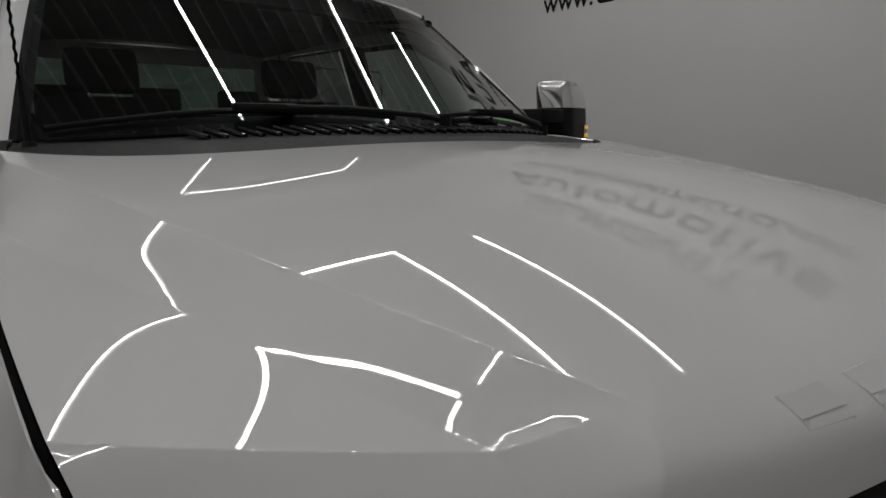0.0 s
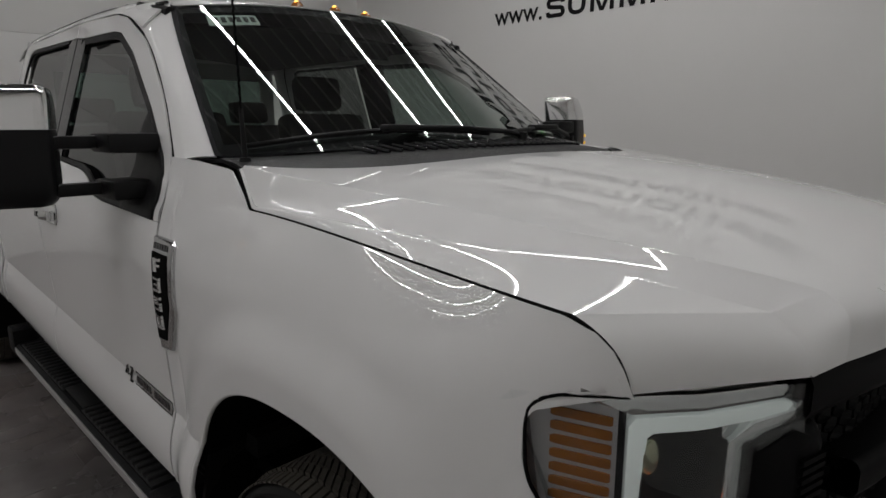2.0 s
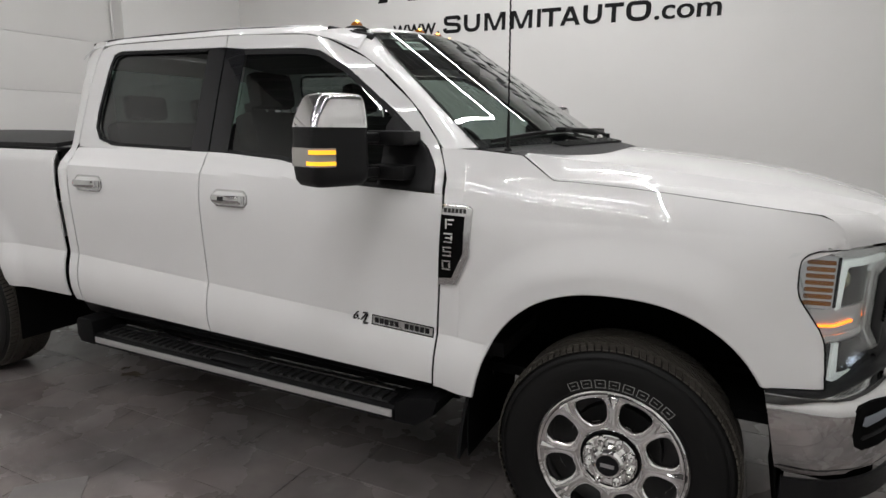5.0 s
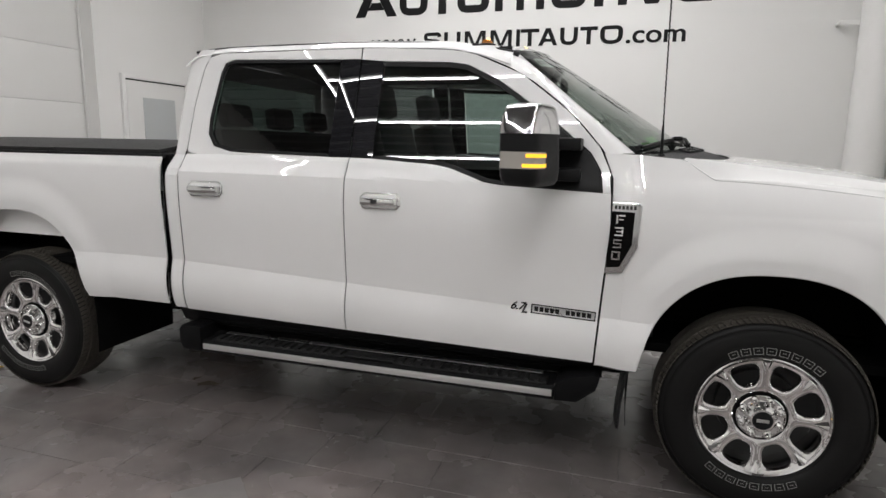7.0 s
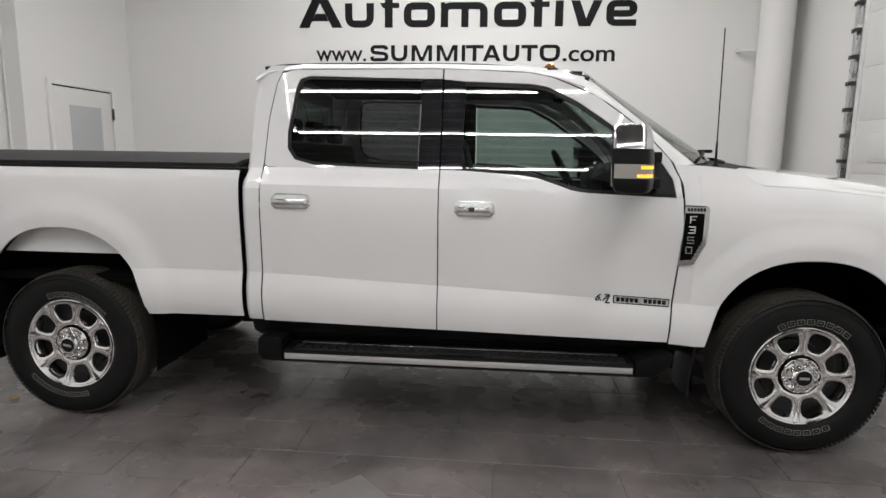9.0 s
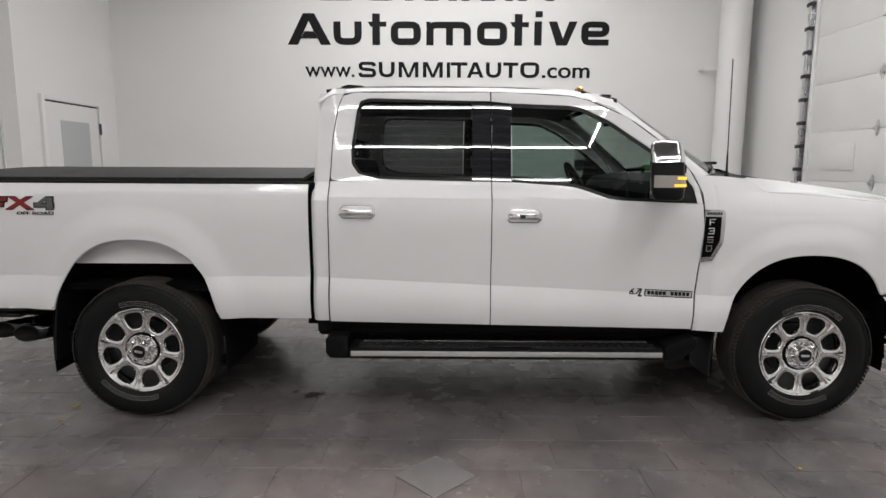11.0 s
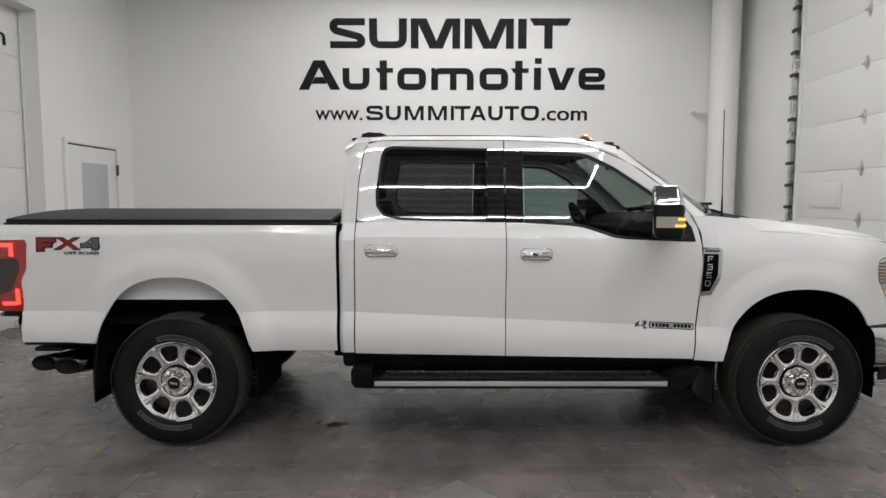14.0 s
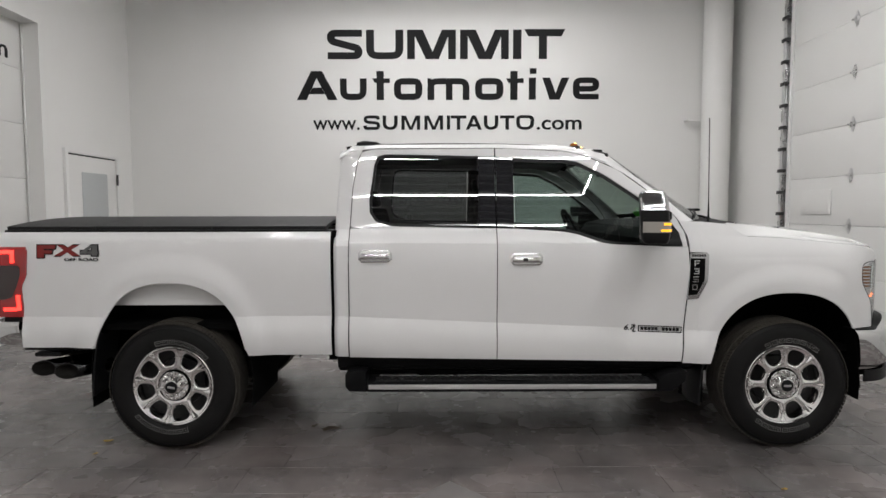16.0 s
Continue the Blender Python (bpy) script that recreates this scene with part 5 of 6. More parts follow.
# ---- fender badge, side emblem, bed sticker ----
for s in (-1, 1):
    badge = new("fender_badge")
    badge.parent = truck
    tagged(badge, "chrome fender badge with black inset")
    outer = [(-0.660, 1.318), (-0.552, 1.315), (-0.538, 1.302), (-0.546, 1.125), (-0.602, 1.012), (-0.676, 1.005), (-0.668, 1.10)]
    side_plate("frame", s, outer, BADGE, badge, off=0.0, depth=0.014, bevel=0.006, width=fender_w)
    side_plate("inset", s, [(-0.660, 1.278), (-0.566, 1.276), (-0.570, 1.138), (-0.616, 1.040), (-0.671, 1.035)], SEAM, badge, off=0.012, depth=0.004, width=fender_w)
    for k in range(6):
        x = -0.650 + 0.0155 * k
        side_plate("top_mark", s, [(x, 1.287), (x + 0.011, 1.287), (x + 0.011, 1.303), (x, 1.303)], GLOSSBLACK, badge, off=0.0125, depth=0.003, width=fender_w)
    strokes = ([(0, 0.010, 0, 0.040), (0.010, 0.038, 0.031, 0.040), (0.010, 0.032, 0.015, 0.023)],
               [(0, 0.038, 0.031, 0.040), (0.006, 0.038, 0.016, 0.024), (0, 0.038, 0, 0.009), (0.028, 0.038, 0.009, 0.031)],
               [(0, 0.038, 0.031, 0.040), (0, 0.038, 0.016, 0.024), (0, 0.038, 0, 0.009), (0, 0.010, 0.024, 0.031), (0.028, 0.038, 0.009, 0.016)],
               [(0, 0.038, 0.031, 0.040), (0, 0.038, 0, 0.009), (0, 0.010, 0.009, 0.031), (0.028, 0.038, 0.009, 0.031)])
    for k, bars in enumerate(strokes):
        z = 1.226 - 0.052 * k
        x = -0.641 - 0.004 * k
        bm = bmesh.new()
        for i, (u0, u1, v0, v1) in enumerate(bars):
            q = [(x + u0, z + v0), (x + u1, z + v0), (x + u1, z + v1), (x + u0, z + v1)]
            c = np.mean(q, axis=0)
            lo = [bm.verts.new((u, s * (fender_w(u, v) + 0.0155), v)) for u, v in q]
            hi = [bm.verts.new((u + math.copysign(0.0015, c[0] - u), s * (fender_w(u, v) + 0.0215 + 0.0002 * i), v + math.copysign(0.0015, c[1] - v))) for u, v in q]
            bm.faces.new(hi)
            for i in range(4):
                bm.faces.new((lo[i], lo[(i + 1) % 4], hi[(i + 1) % 4], hi[i]))
        bmesh.ops.recalc_face_normals(bm, faces=bm.faces)
        part("raised_mark", bm, CHROME, badge, smooth=False)
    emblem = new("door_emblem")
    emblem.parent = truck
    tagged(emblem, "chrome and black door emblem")
    side_plate("border", s, [(-0.989, 0.793), (-0.701, 0.781), (-0.699, 0.824), (-0.987, 0.836)], GLOSSBLACK, emblem, "black border", off=0.0, depth=0.004)
    side_plate("plate", s, [(-0.983, 0.798), (-0.706, 0.787), (-0.704, 0.819), (-0.981, 0.831)], SATIN, emblem, off=0.002, depth=0.004, bevel=0.001)
    for k in range(11):
        if k == 5:
            continue
        x = -0.972 + 0.0235 * k
        z = 0.802 - 0.039 * (x + 0.98)
        side_plate("mark", s, [(x, z + 0.002), (x + 0.018, z + 0.001), (x + 0.018, z + 0.023), (x, z + 0.024)], GLOSSBLACK, emblem, off=0.0055, depth=0.002)
    text_ob("lettering", "6.7", -1.078, -1.014, 0.804, 0.037, 0.03, lambda u, v, w: (u + (v - 0.82) * 0.45, s * (hull_w(u, v) + 0.004 + w), v), GLOSSBLACK, emblem)
    text_ob("lettering", "L", -1.018, -0.992, 0.791, 0.044, 0.03, lambda u, v, w: (u + (v - 0.82) * 0.45, s * (hull_w(u, v) + 0.005 + w), v), GLOSSBLACK, emblem)
    sticker = new("bed_sticker")
    sticker.parent = truck
    tagged(sticker, "red and grey decal on bed side")
    RED = material("decal_red", (0.22, 0.012, 0.010), 0.4, stain=0.15, stain_scale=20)
    GREY = material("decal_grey", (0.10, 0.10, 0.10), 0.4)
    DECAL_BLACK = material("decal_black", (0.008, 0.008, 0.009), 0.45, spec=0.2)
    on_bed = lambda x, z: side_w(x, min(z, 1.44))
    bold = [([[(-4.935, 1.272), (-4.893, 1.272), (-4.893, 1.372), (-4.935, 1.372)], [(-4.893, 1.345), (-4.818, 1.345), (-4.812, 1.372), (-4.893, 1.372)], [(-4.893, 1.306), (-4.840, 1.306), (-4.834, 1.330), (-4.893, 1.330)]], RED),
            ([[(-4.820, 1.272), (-4.772, 1.272), (-4.655, 1.372), (-4.703, 1.372)], [(-4.700, 1.272), (-4.650, 1.272), (-4.752, 1.372), (-4.800, 1.372)]], RED),
            ([[(-4.640, 1.292), (-4.525, 1.292), (-4.525, 1.310), (-4.640, 1.318)], [(-4.565, 1.272), (-4.530, 1.272), (-4.530, 1.372), (-4.565, 1.372)], [(-4.640, 1.310), (-4.605, 1.310), (-4.550, 1.372), (-4.580, 1.372)]], GREY)]
    for n, (quads, m) in enumerate(bold):
        quads = [[(-4.896 + (x + 4.935) * 0.951, 1.369 - (1.372 - z) * (0.66 if n else 0.77)) for x, z in q] for q in quads]
        for nm, grow, out, mm in (("border", 0.008, 0.0075, DECAL_BLACK), ("shape", -0.001, 0.0095, m)):
            bm = bmesh.new()
            for i, quad in enumerate(quads):
                c = np.mean(quad, axis=0)
                pts = [(x + math.copysign(grow, x - c[0]), z + math.copysign(grow, z - c[1])) for x, z in quad]
                lo = [bm.verts.new((x, s * (on_bed(x, z) - 0.001), z)) for x, z in pts]
                hi = [bm.verts.new((x, s * (on_bed(x, z) + out + 0.0003 * i), z)) for x, z in pts]
                bm.faces.new(hi)
                for k in range(4):
                    bm.faces.new((lo[k], lo[(k + 1) % 4], hi[(k + 1) % 4], hi[k]))
            bmesh.ops.recalc_face_normals(bm, faces=bm.faces)
            part(nm, bm, mm, sticker, "black border" if nm == "border" else "", smooth=False)
    if s < 0:
        text_ob("lettering", "OFF ROAD", -4.724, -4.504, 1.268, 0.019, 0.03, lambda u, v, w: (u, -(on_bed(u, v) + 0.0075 + w), v), DECAL_BLACK, sticker)

# ---- the truck's face ----
random.seed(7)
def nose_plate(name, s, pts, mat, parent, label="", off=0.0, depth=0.004, cuts=3, bevel=0.0, sharp=32):
    """A shape wrapped on the nose from its outline in half-width and height."""
    bm = bmesh.new()
    front = [bm.verts.new((u, depth, v)) for u, v in pts]
    back = [bm.verts.new((u, 0, v)) for u, v in pts]
    f = bm.faces.new(front)
    bm.faces.new(back[::-1])
    for i in range(len(pts)):
        j = (i + 1) % len(pts)
        bm.faces.new((front[i], back[i], back[j], front[j]))
    if bevel:
        bmesh.ops.bevel(bm, geom=list(f.edges), offset=bevel, segments=2, profile=0.6, affect="EDGES")
    bmesh.ops.triangulate(bm, faces=bm.faces)
    for _ in range(cuts):
        long = [e for e in bm.edges if abs(e.verts[0].co.x - e.verts[1].co.x) > 0.035]
        if not long:
            break
        bmesh.ops.subdivide_edges(bm, edges=long, cuts=1)
        bmesh.ops.triangulate(bm, faces=bm.faces)
    bmesh.ops.recalc_face_normals(bm, faces=bm.faces)
    for v in bm.verts:
        u, w, z = v.co
        slope = (nose_x(u + 0.01) - nose_x(u - 0.01)) / 0.02
        n = Vector((1, -slope)).normalized()
        v.co = (nose_x(u) + (off + w) * n.x, s * (u + (off + w) * n.y), z)
    return part(name, bm, mat, parent, label, sharp)


DRL = material("white_light_guide", (0.78, 0.84, 0.81), 0.25, emit=0.32, coat=1.0)
ORANGE = material("orange_lamp", (1.0, 0.18, 0.01), 0.3, emit=4.0)
GREYLAMP = material("silver_lamp_inner", (0.62, 0.62, 0.63), 0.3, metal=0.7)
for s in (-1, 1):
    lamp = new("headlight")
    lamp.parent = truck
    tagged(lamp, "C-shaped chrome headlight with amber reflector, lit")
    rim = [(0.936, 1.220), (0.930, 1.236), (0.866, 1.2495), (0.645, 1.246), (0.633, 1.235), (0.638, 1.188), (0.70, 1.180), (0.732, 1.168), (0.738, 0.985), (0.66, 0.905), (0.622, 0.885), (0.618, 0.828), (0.63, 0.815), (0.82, 0.797), (0.868, 0.797), (0.886, 0.97), (0.936, 1.108)]
    nose_plate("bezel", s, rim, CHROME, lamp, "chrome lamp body", off=-0.055, depth=0.02, cuts=4)
    nose_plate("edge_trim", s, [(u + (0.007 if u > 0.8 else -0.004), v + (0.006 if v > 1.2 else -0.004)) for u, v in rim], CHROME, lamp, off=-0.034, depth=0.004, cuts=4)
    # outer corner with amber slats
    nose_plate("reflector_frame", s, [(0.922, 1.214), (0.869, 1.231), (0.868, 1.058), (0.914, 1.068)], GREYLAMP, lamp, "silver reflector frame", off=-0.028, depth=0.008)
    for k in range(7):
        z = 1.073 + 0.0212 * k
        nose_plate("slat", s, [(0.906, z + 0.001), (0.876, z - 0.003), (0.874, z - 0.001), (0.874, z + 0.0095), (0.876, z + 0.011), (0.906, z + 0.0145), (0.9085, z + 0.012), (0.9085, z + 0.003)], AMBER_DULL, lamp, "amber slat", off=-0.023, depth=0.006)
    # upper bowl and light guide
    nose_plate("bowl", s, [(0.838, 1.198), (0.745, 1.196), (0.742, 1.07), (0.840, 1.064)], LENSDARK, lamp, "dark lamp bowl", off=-0.029, depth=0.006)
    c = nose_x(0.79)
    bm = bmesh.new()
    bmesh.ops.create_uvsphere(bm, u_segments=20, v_segments=12, radius=0.024, matrix=pose(nose_x(0.815) - 0.035, s * 0.815, 1.150) @ Matrix.Diagonal((0.6, 0.7, 1.2, 1)))
    part("projector", bm, material("lamp_lens", (0.42, 0.42, 0.30), 0.08, metal=0.9), lamp, "projector lens")
    guide = [(0.862, 1.200), (0.852, 1.212), (0.66, 1.216), (0.648, 1.212), (0.648, 1.194), (0.834, 1.192), (0.842, 1.184), (0.844, 1.060), (0.862, 1.055)]
    nose_plate("top_band", s, [(0.905, 1.236), (0.866, 1.2455), (0.650, 1.242), (0.644, 1.234), (0.650, 1.219), (0.856, 1.216), (0.868, 1.222)], CHROME, lamp, "chrome upper band", off=-0.036, depth=0.020, cuts=4, bevel=0.006)
    nose_plate("light_guide", s, guide, DRL, lamp, "white light guide", off=-0.030, depth=0.014, cuts=4, bevel=0.003)
    # middle turn signal
    nose_plate("signal_block", s, [(0.905, 1.056), (0.75, 1.062), (0.745, 0.988), (0.888, 0.972)], GREYLAMP, lamp, "silver signal housing", off=-0.029, depth=0.006, cuts=4)
    nose_plate("signal_light", s, [(0.888, 1.003), (0.85, 1.002), (0.795, 1.011), (0.795, 1.017), (0.85, 1.009), (0.888, 1.009)], ORANGE, lamp, "lit orange turn signal", off=-0.022, depth=0.006)
    nose_plate("chrome_step", s, [(0.886, 0.975), (0.75, 0.990), (0.74, 0.968), (0.884, 0.950)], CHROME, lamp, off=-0.03, depth=0.020, cuts=4, bevel=0.004)
    # lower lamp
    nose_plate("bowl", s, [(0.815, 0.945), (0.73, 0.948), (0.66, 0.895), (0.65, 0.868), (0.72, 0.850), (0.815, 0.842)], LENSDARK, lamp, "dark lamp bowl", off=-0.029, depth=0.006)
    nose_plate("light_guide", s, [(0.850, 0.948), (0.832, 0.946), (0.830, 0.838), (0.64, 0.862), (0.632, 0.852), (0.648, 0.843), (0.84, 0.818), (0.852, 0.825)], DRL, lamp, "white light guide", off=-0.030, depth=0.014, cuts=4, bevel=0.003)
    bm = bmesh.new()
    for k in range(170):
        u, z = 0.737 + 0.042 * random.gauss(0, 0.5), 0.872 + 0.018 * random.gauss(0, 0.5)
        bmesh.ops.create_icosphere(bm, subdivisions=1, radius=random.uniform(0.0006, 0.0019), matrix=pose(nose_x(u) - 0.024, s * u, z))
    part("led_cluster", bm, material("led", (0.75, 0.85, 1.0), 0.1, emit=0.8), lamp, "small bright lamp facets")
    frame_band = [(0.640, 1.216), (0.633, 1.192), (0.696, 1.180), (0.727, 1.164), (0.733, 0.986), (0.662, 0.908), (0.624, 0.886), (0.620, 0.832), (0.633, 0.838), (0.640, 0.876), (0.674, 0.898), (0.749, 0.980), (0.745, 1.170), (0.710, 1.192), (0.655, 1.200)]
    nose_plate("inner_frame", s, frame_band, CHROME, lamp, "chrome inner frame", off=-0.032, depth=0.024, cuts=4, bevel=0.003)
    nose_plate("outer_column", s, [(0.881, 0.945), (0.857, 0.947), (0.856, 0.808), (0.867, 0.804)], DARKMETAL, lamp, "dark metallic lamp column", off=-0.029, depth=0.010, bevel=0.002)
    nose_plate("reflector_gap", s, [(0.871, 1.222), (0.8655, 1.222), (0.8655, 1.064), (0.871, 1.064)], LENSDARK, lamp, "dark gap", off=-0.028, depth=0.0095)
    lens = nose_plate("lens", s, rim, CLEAR, lamp, "clear lens cover", off=-0.004, depth=0.002, cuts=4)
    lens.visible_shadow = False

# grille
GRILLE = material("black_grille_plastic", (0.003, 0.003, 0.0034), 0.5, spec=0.07, stain=0.15)
grille = new("grille")
grille.parent = truck
tagged(grille, "black honeycomb grille with wide bars")


def face_bar(name, y0, y1, z0, z1, off, thick, mat, bevel=0.01, label=""):
    n = max(2, int((y1 - y0) / 0.06))
    rows = []
    for y in np.linspace(y0, y1, n + 1):
        x = nose_x(y) + off
        b = bevel
        rows.append([(x - thick, y, z0), (x - b, y, z0), (x - b * 0.3, y, z0 + b * 0.3), (x, y, z0 + b), (x, y, z1 - b), (x - b * 0.3, y, z1 - b * 0.3), (x - b, y, z1), (x - thick, y, z1)])
    ob = surface(name, rows, mat, grille, label, sharp=50)
    return ob


face_bar("backing", -0.74, 0.74, 0.80, 1.23, -0.10, 0.02, SEAM)
face_bar("top_bar", -0.64, 0.64, 1.185, 1.262, 0.004, 0.09, GRILLE, 0.02)
face_bar("centre_bar", -0.50, 0.50, 1.02, 1.085, 0.015, 0.09, GRILLE, 0.015)
face_bar("lower_bar", -0.66, 0.66, 0.80, 0.885, 0.008, 0.09, GRILLE, 0.02)
for s in (-1, 1):
    shell = [(0.728, 1.17), (0.655, 1.178), (0.60, 1.178), (0.575, 1.14), (0.575, 0.93), (0.60, 0.885), (0.655, 0.895), (0.730, 0.975)]
    nose_plate("side_shell", s, shell, GRILLE, grille, "black plastic grille surround", off=-0.05, depth=0.050, cuts=4, bevel=0.022, sharp=75)
    for k in range(10):
        z = 0.985 + 0.015 * k
        nose_plate("vent_slat", s, [(0.640, z), (0.585, z), (0.585, z + 0.008), (0.640, z + 0.008)], GRILLE, grille, off=-0.001, depth=0.006, cuts=1)
bm = bmesh.new()
for row in range(13):
    for col in range(26):
        y, z = -0.56 + col * 0.0448 + (row % 2) * 0.0224, 0.895 + row * 0.0225
        if abs(y) < 0.565:
            hexa = [(y + 0.0125 * math.cos(a), z + 0.0125 * math.sin(a)) for a in [math.pi / 6 + k * math.pi / 3 for k in range(6)]]
            out = [(y + 0.021 * math.cos(a), z + 0.0155 * math.sin(a)) for a in [math.pi / 6 + k * math.pi / 3 for k in range(6)]]
            vi = [bm.verts.new((nose_x(p) - 0.055, p, q)) for p, q in hexa]
            vo = [bm.verts.new((nose_x(p) - 0.045, p, q)) for p, q in out]
            for k in range(6):
                bm.faces.new((vi[k], vi[(k + 1) % 6], vo[(k + 1) % 6], vo[k]))
tagged(part("mesh", bm, PLASTIC, grille, "gloss black mesh", smooth=False), kind="stuff")

# embossed marks along the hood's front lip
def front_at(y, z):
    """How far forward the hood's front face stands."""
    col = min(range(len(hood_rows[-1])), key=lambda k: abs(hood_rows[-1][k][0][1] - abs(y)))
    p, zone, u = hood_rows[-1][col]
    face = [front_point(p, zone, u, a) for a in np.linspace(0, 1, 40)]
    return float(np.interp(-z, [-q[2] for q in face], [q[0] for q in face]))


for k in range(9):
    y = -0.392 + 0.095 * k + (0.03 if k > 4 else 0)
    bm = bmesh.new()
    for y0, y1, z0, z1 in ((-0.031, 0.031, 1.332, 1.344), (-0.030, 0.030, 1.314, 1.325), (-0.031, 0.031, 1.295, 1.306), (-0.031, -0.019, 1.3255, 1.3315), (0.019, 0.031, 1.3065, 1.3135)):
        corners = [(y + y0, z0), (y + y1, z0), (y + y1, z1), (y + y0, z1)]
        back = [bm.verts.new((front_at(p, q) - 0.002, p, q - 0.001)) for p, q in corners]
        fore = [bm.verts.new((front_at(p, q) + 0.0022, p + math.copysign(0.002, y + (y0 + y1) / 2 - p), q + 0.0018)) for p, q in corners]
        bm.faces.new(fore)
        for i in range(4):
            bm.faces.new((back[i], back[(i + 1) % 4], fore[(i + 1) % 4], fore[i]))
    part("raised_mark", bm, PAINT, hood)

# front bumper
bumper = new("front_bumper")
bumper.parent = truck
tagged(bumper, "polished chrome front bumper with black inserts")
plan = soft_line([(0.455, 0.975), (0.60, 0.965), (0.72, 0.915), (0.83, 0.80), (0.92, 0.62), (0.98, 0.35), (1.0, 0.0)], 26, 2)
prof = [(-0.085, 0.797), (-0.04, 0.798), (-0.018, 0.794), (-0.006, 0.784), (0.002, 0.771), (0.0065, 0.760), (0.006, 0.750), (0.002, 0.70), (-0.005, 0.65), (-0.014, 0.605), (-0.026, 0.565), (-0.045, 0.533), (-0.07, 0.520)]
out_n = []
for d in np.gradient(plan, axis=0):
    n = np.array([-d[1], d[0]]) / np.linalg.norm(d)
    out_n.append(n if n[0] > 0 else -n)
out_n = np.array(out_n)


def bumper_rise(x):
    """How much higher the bar's top runs towards the middle of the truck."""
    return float(np.interp(x, [0.66, 0.71, 0.78, 0.83, 0.90], [0.0, 0.012, 0.040, 0.058, 0.062]))


def bumper_z(x, z):
    return z + bumper_rise(x) * min(max((z - 0.70) / 0.08, 0), 1)


rows = []
for k, ((x, y), n) in enumerate(zip(plan, out_n)):
    end = max(1 - k / 5, 0)
    rows.append([(x + n[0] * o + 0.22 * end * max(0.79 - z, 0), y + n[1] * o, bumper_z(x, z)) for o, z in prof])
full = [[(x, -y, z) for x, y, z in r] for r in rows] + [[(x, y, z) for x, y, z in r] for r in rows[-2::-1]]
BUMPER_CHROME = material("bumper_chrome", (0.66, 0.66, 0.66), 0.05, metal=1.0, rough_vary=0.3)
surface("face_bar", full, BUMPER_CHROME, bumper, "polished chrome bar", sharp=40)
rows2 = [[(x - 0.03, y * 0.985, z) for z in (0.525, 0.45)] for x, y in plan[2:]]
full2 = [[(x, -y, z) for x, y, z in r] for r in rows2] + [[(x, y, z) for x, y, z in r] for r in rows2[-2::-1]]
surface("valance", full2, PLASTIC, bumper, "black lower valance", solid=0.012)
rows3 = []
for (x, y), n in zip(plan[:-1], out_n):
    z, far = 0.799 + bumper_rise(x), float(np.interp(x, [0.60, 0.70], [0.0, 0.042]))
    rows3.append([(x + n[0] * (o - far), y + n[1] * (o - far), z + h) for o, h in ((-0.022, -0.008), (-0.022, 0.001), (-0.030, 0.006), (-0.060, 0.004), (-0.13, 0.0))])
for s in (-1, 1):
    surface("gap_filler", [[(x, s * y, z) for x, y, z in r] for r in rows3], PLASTIC, bumper, "black filler strip above the bumper", sharp=50)


def on_bumper(s, u, v, w):
    """A point on the bar's face at the half-width u, the height v and w in front of it."""
    k = np.interp(u, plan[::-1, 1], np.arange(len(plan))[::-1])
    x, nx, ny = [float(np.interp(k, np.arange(len(plan)), c)) for c in (plan[:, 0], out_n[:, 0], out_n[:, 1])]
    o = float(np.interp(-v, [-bumper_z(x, z) for _, z in prof[5:]], [q for q, _ in prof[5:]]))
    return (x + nx * (o + w), s * (u + ny * (o + w)), v)


FOG = material("fog_glass", (0.20, 0.22, 0.25), 0.1)
for s in (-1, 1):
    outline_solid("fog_recess", [(0.921, 0.775), (0.914, 0.792), (0.888, 0.809), (0.830, 0.812), (0.812, 0.806), (0.793, 0.715), (0.800, 0.690), (0.826, 0.656), (0.845, 0.646), (0.892, 0.636), (0.908, 0.650), (0.919, 0.690)], lambda u, v, w: on_bumper(s, u, v, w - 0.004), 0.0075, SEAM, bumper, "black fog lamp recess", bevel=0.002, cuts=3)
    outline_solid("fog_lamp", [(0.905, 0.755), (0.850, 0.780), (0.840, 0.777), (0.838, 0.758), (0.845, 0.750), (0.898, 0.722), (0.906, 0.726)], lambda u, v, w: on_bumper(s, u, v, w), 0.006, FOG, bumper, "slim fog lamp", bevel=0.001, cuts=2)
    outline_solid("fog_ledge", [(0.900, 0.692), (0.815, 0.735), (0.808, 0.728), (0.812, 0.718), (0.898, 0.676), (0.904, 0.680)], lambda u, v, w: on_bumper(s, u, v, w), 0.007, PLASTIC, bumper, "black ledge in the recess", bevel=0.001, cuts=2)
for s in (-1, 1):
    rows = [[(0.475 + 0.05 * v + 0.02 * math.sin(math.pi * u), s * (0.60 + 0.325 * u), 0.82 - 0.42 * v) for u in np.linspace(0, 1, 6)] for v in np.linspace(0, 1, 6)]
    surface("splash_shield", rows, SEAM, truck, "black plastic splash shield", solid=0.005)
box("skid_block", 0.52, 0.80, -0.75, 0.75, 0.44, 0.55, SEAM, truck)

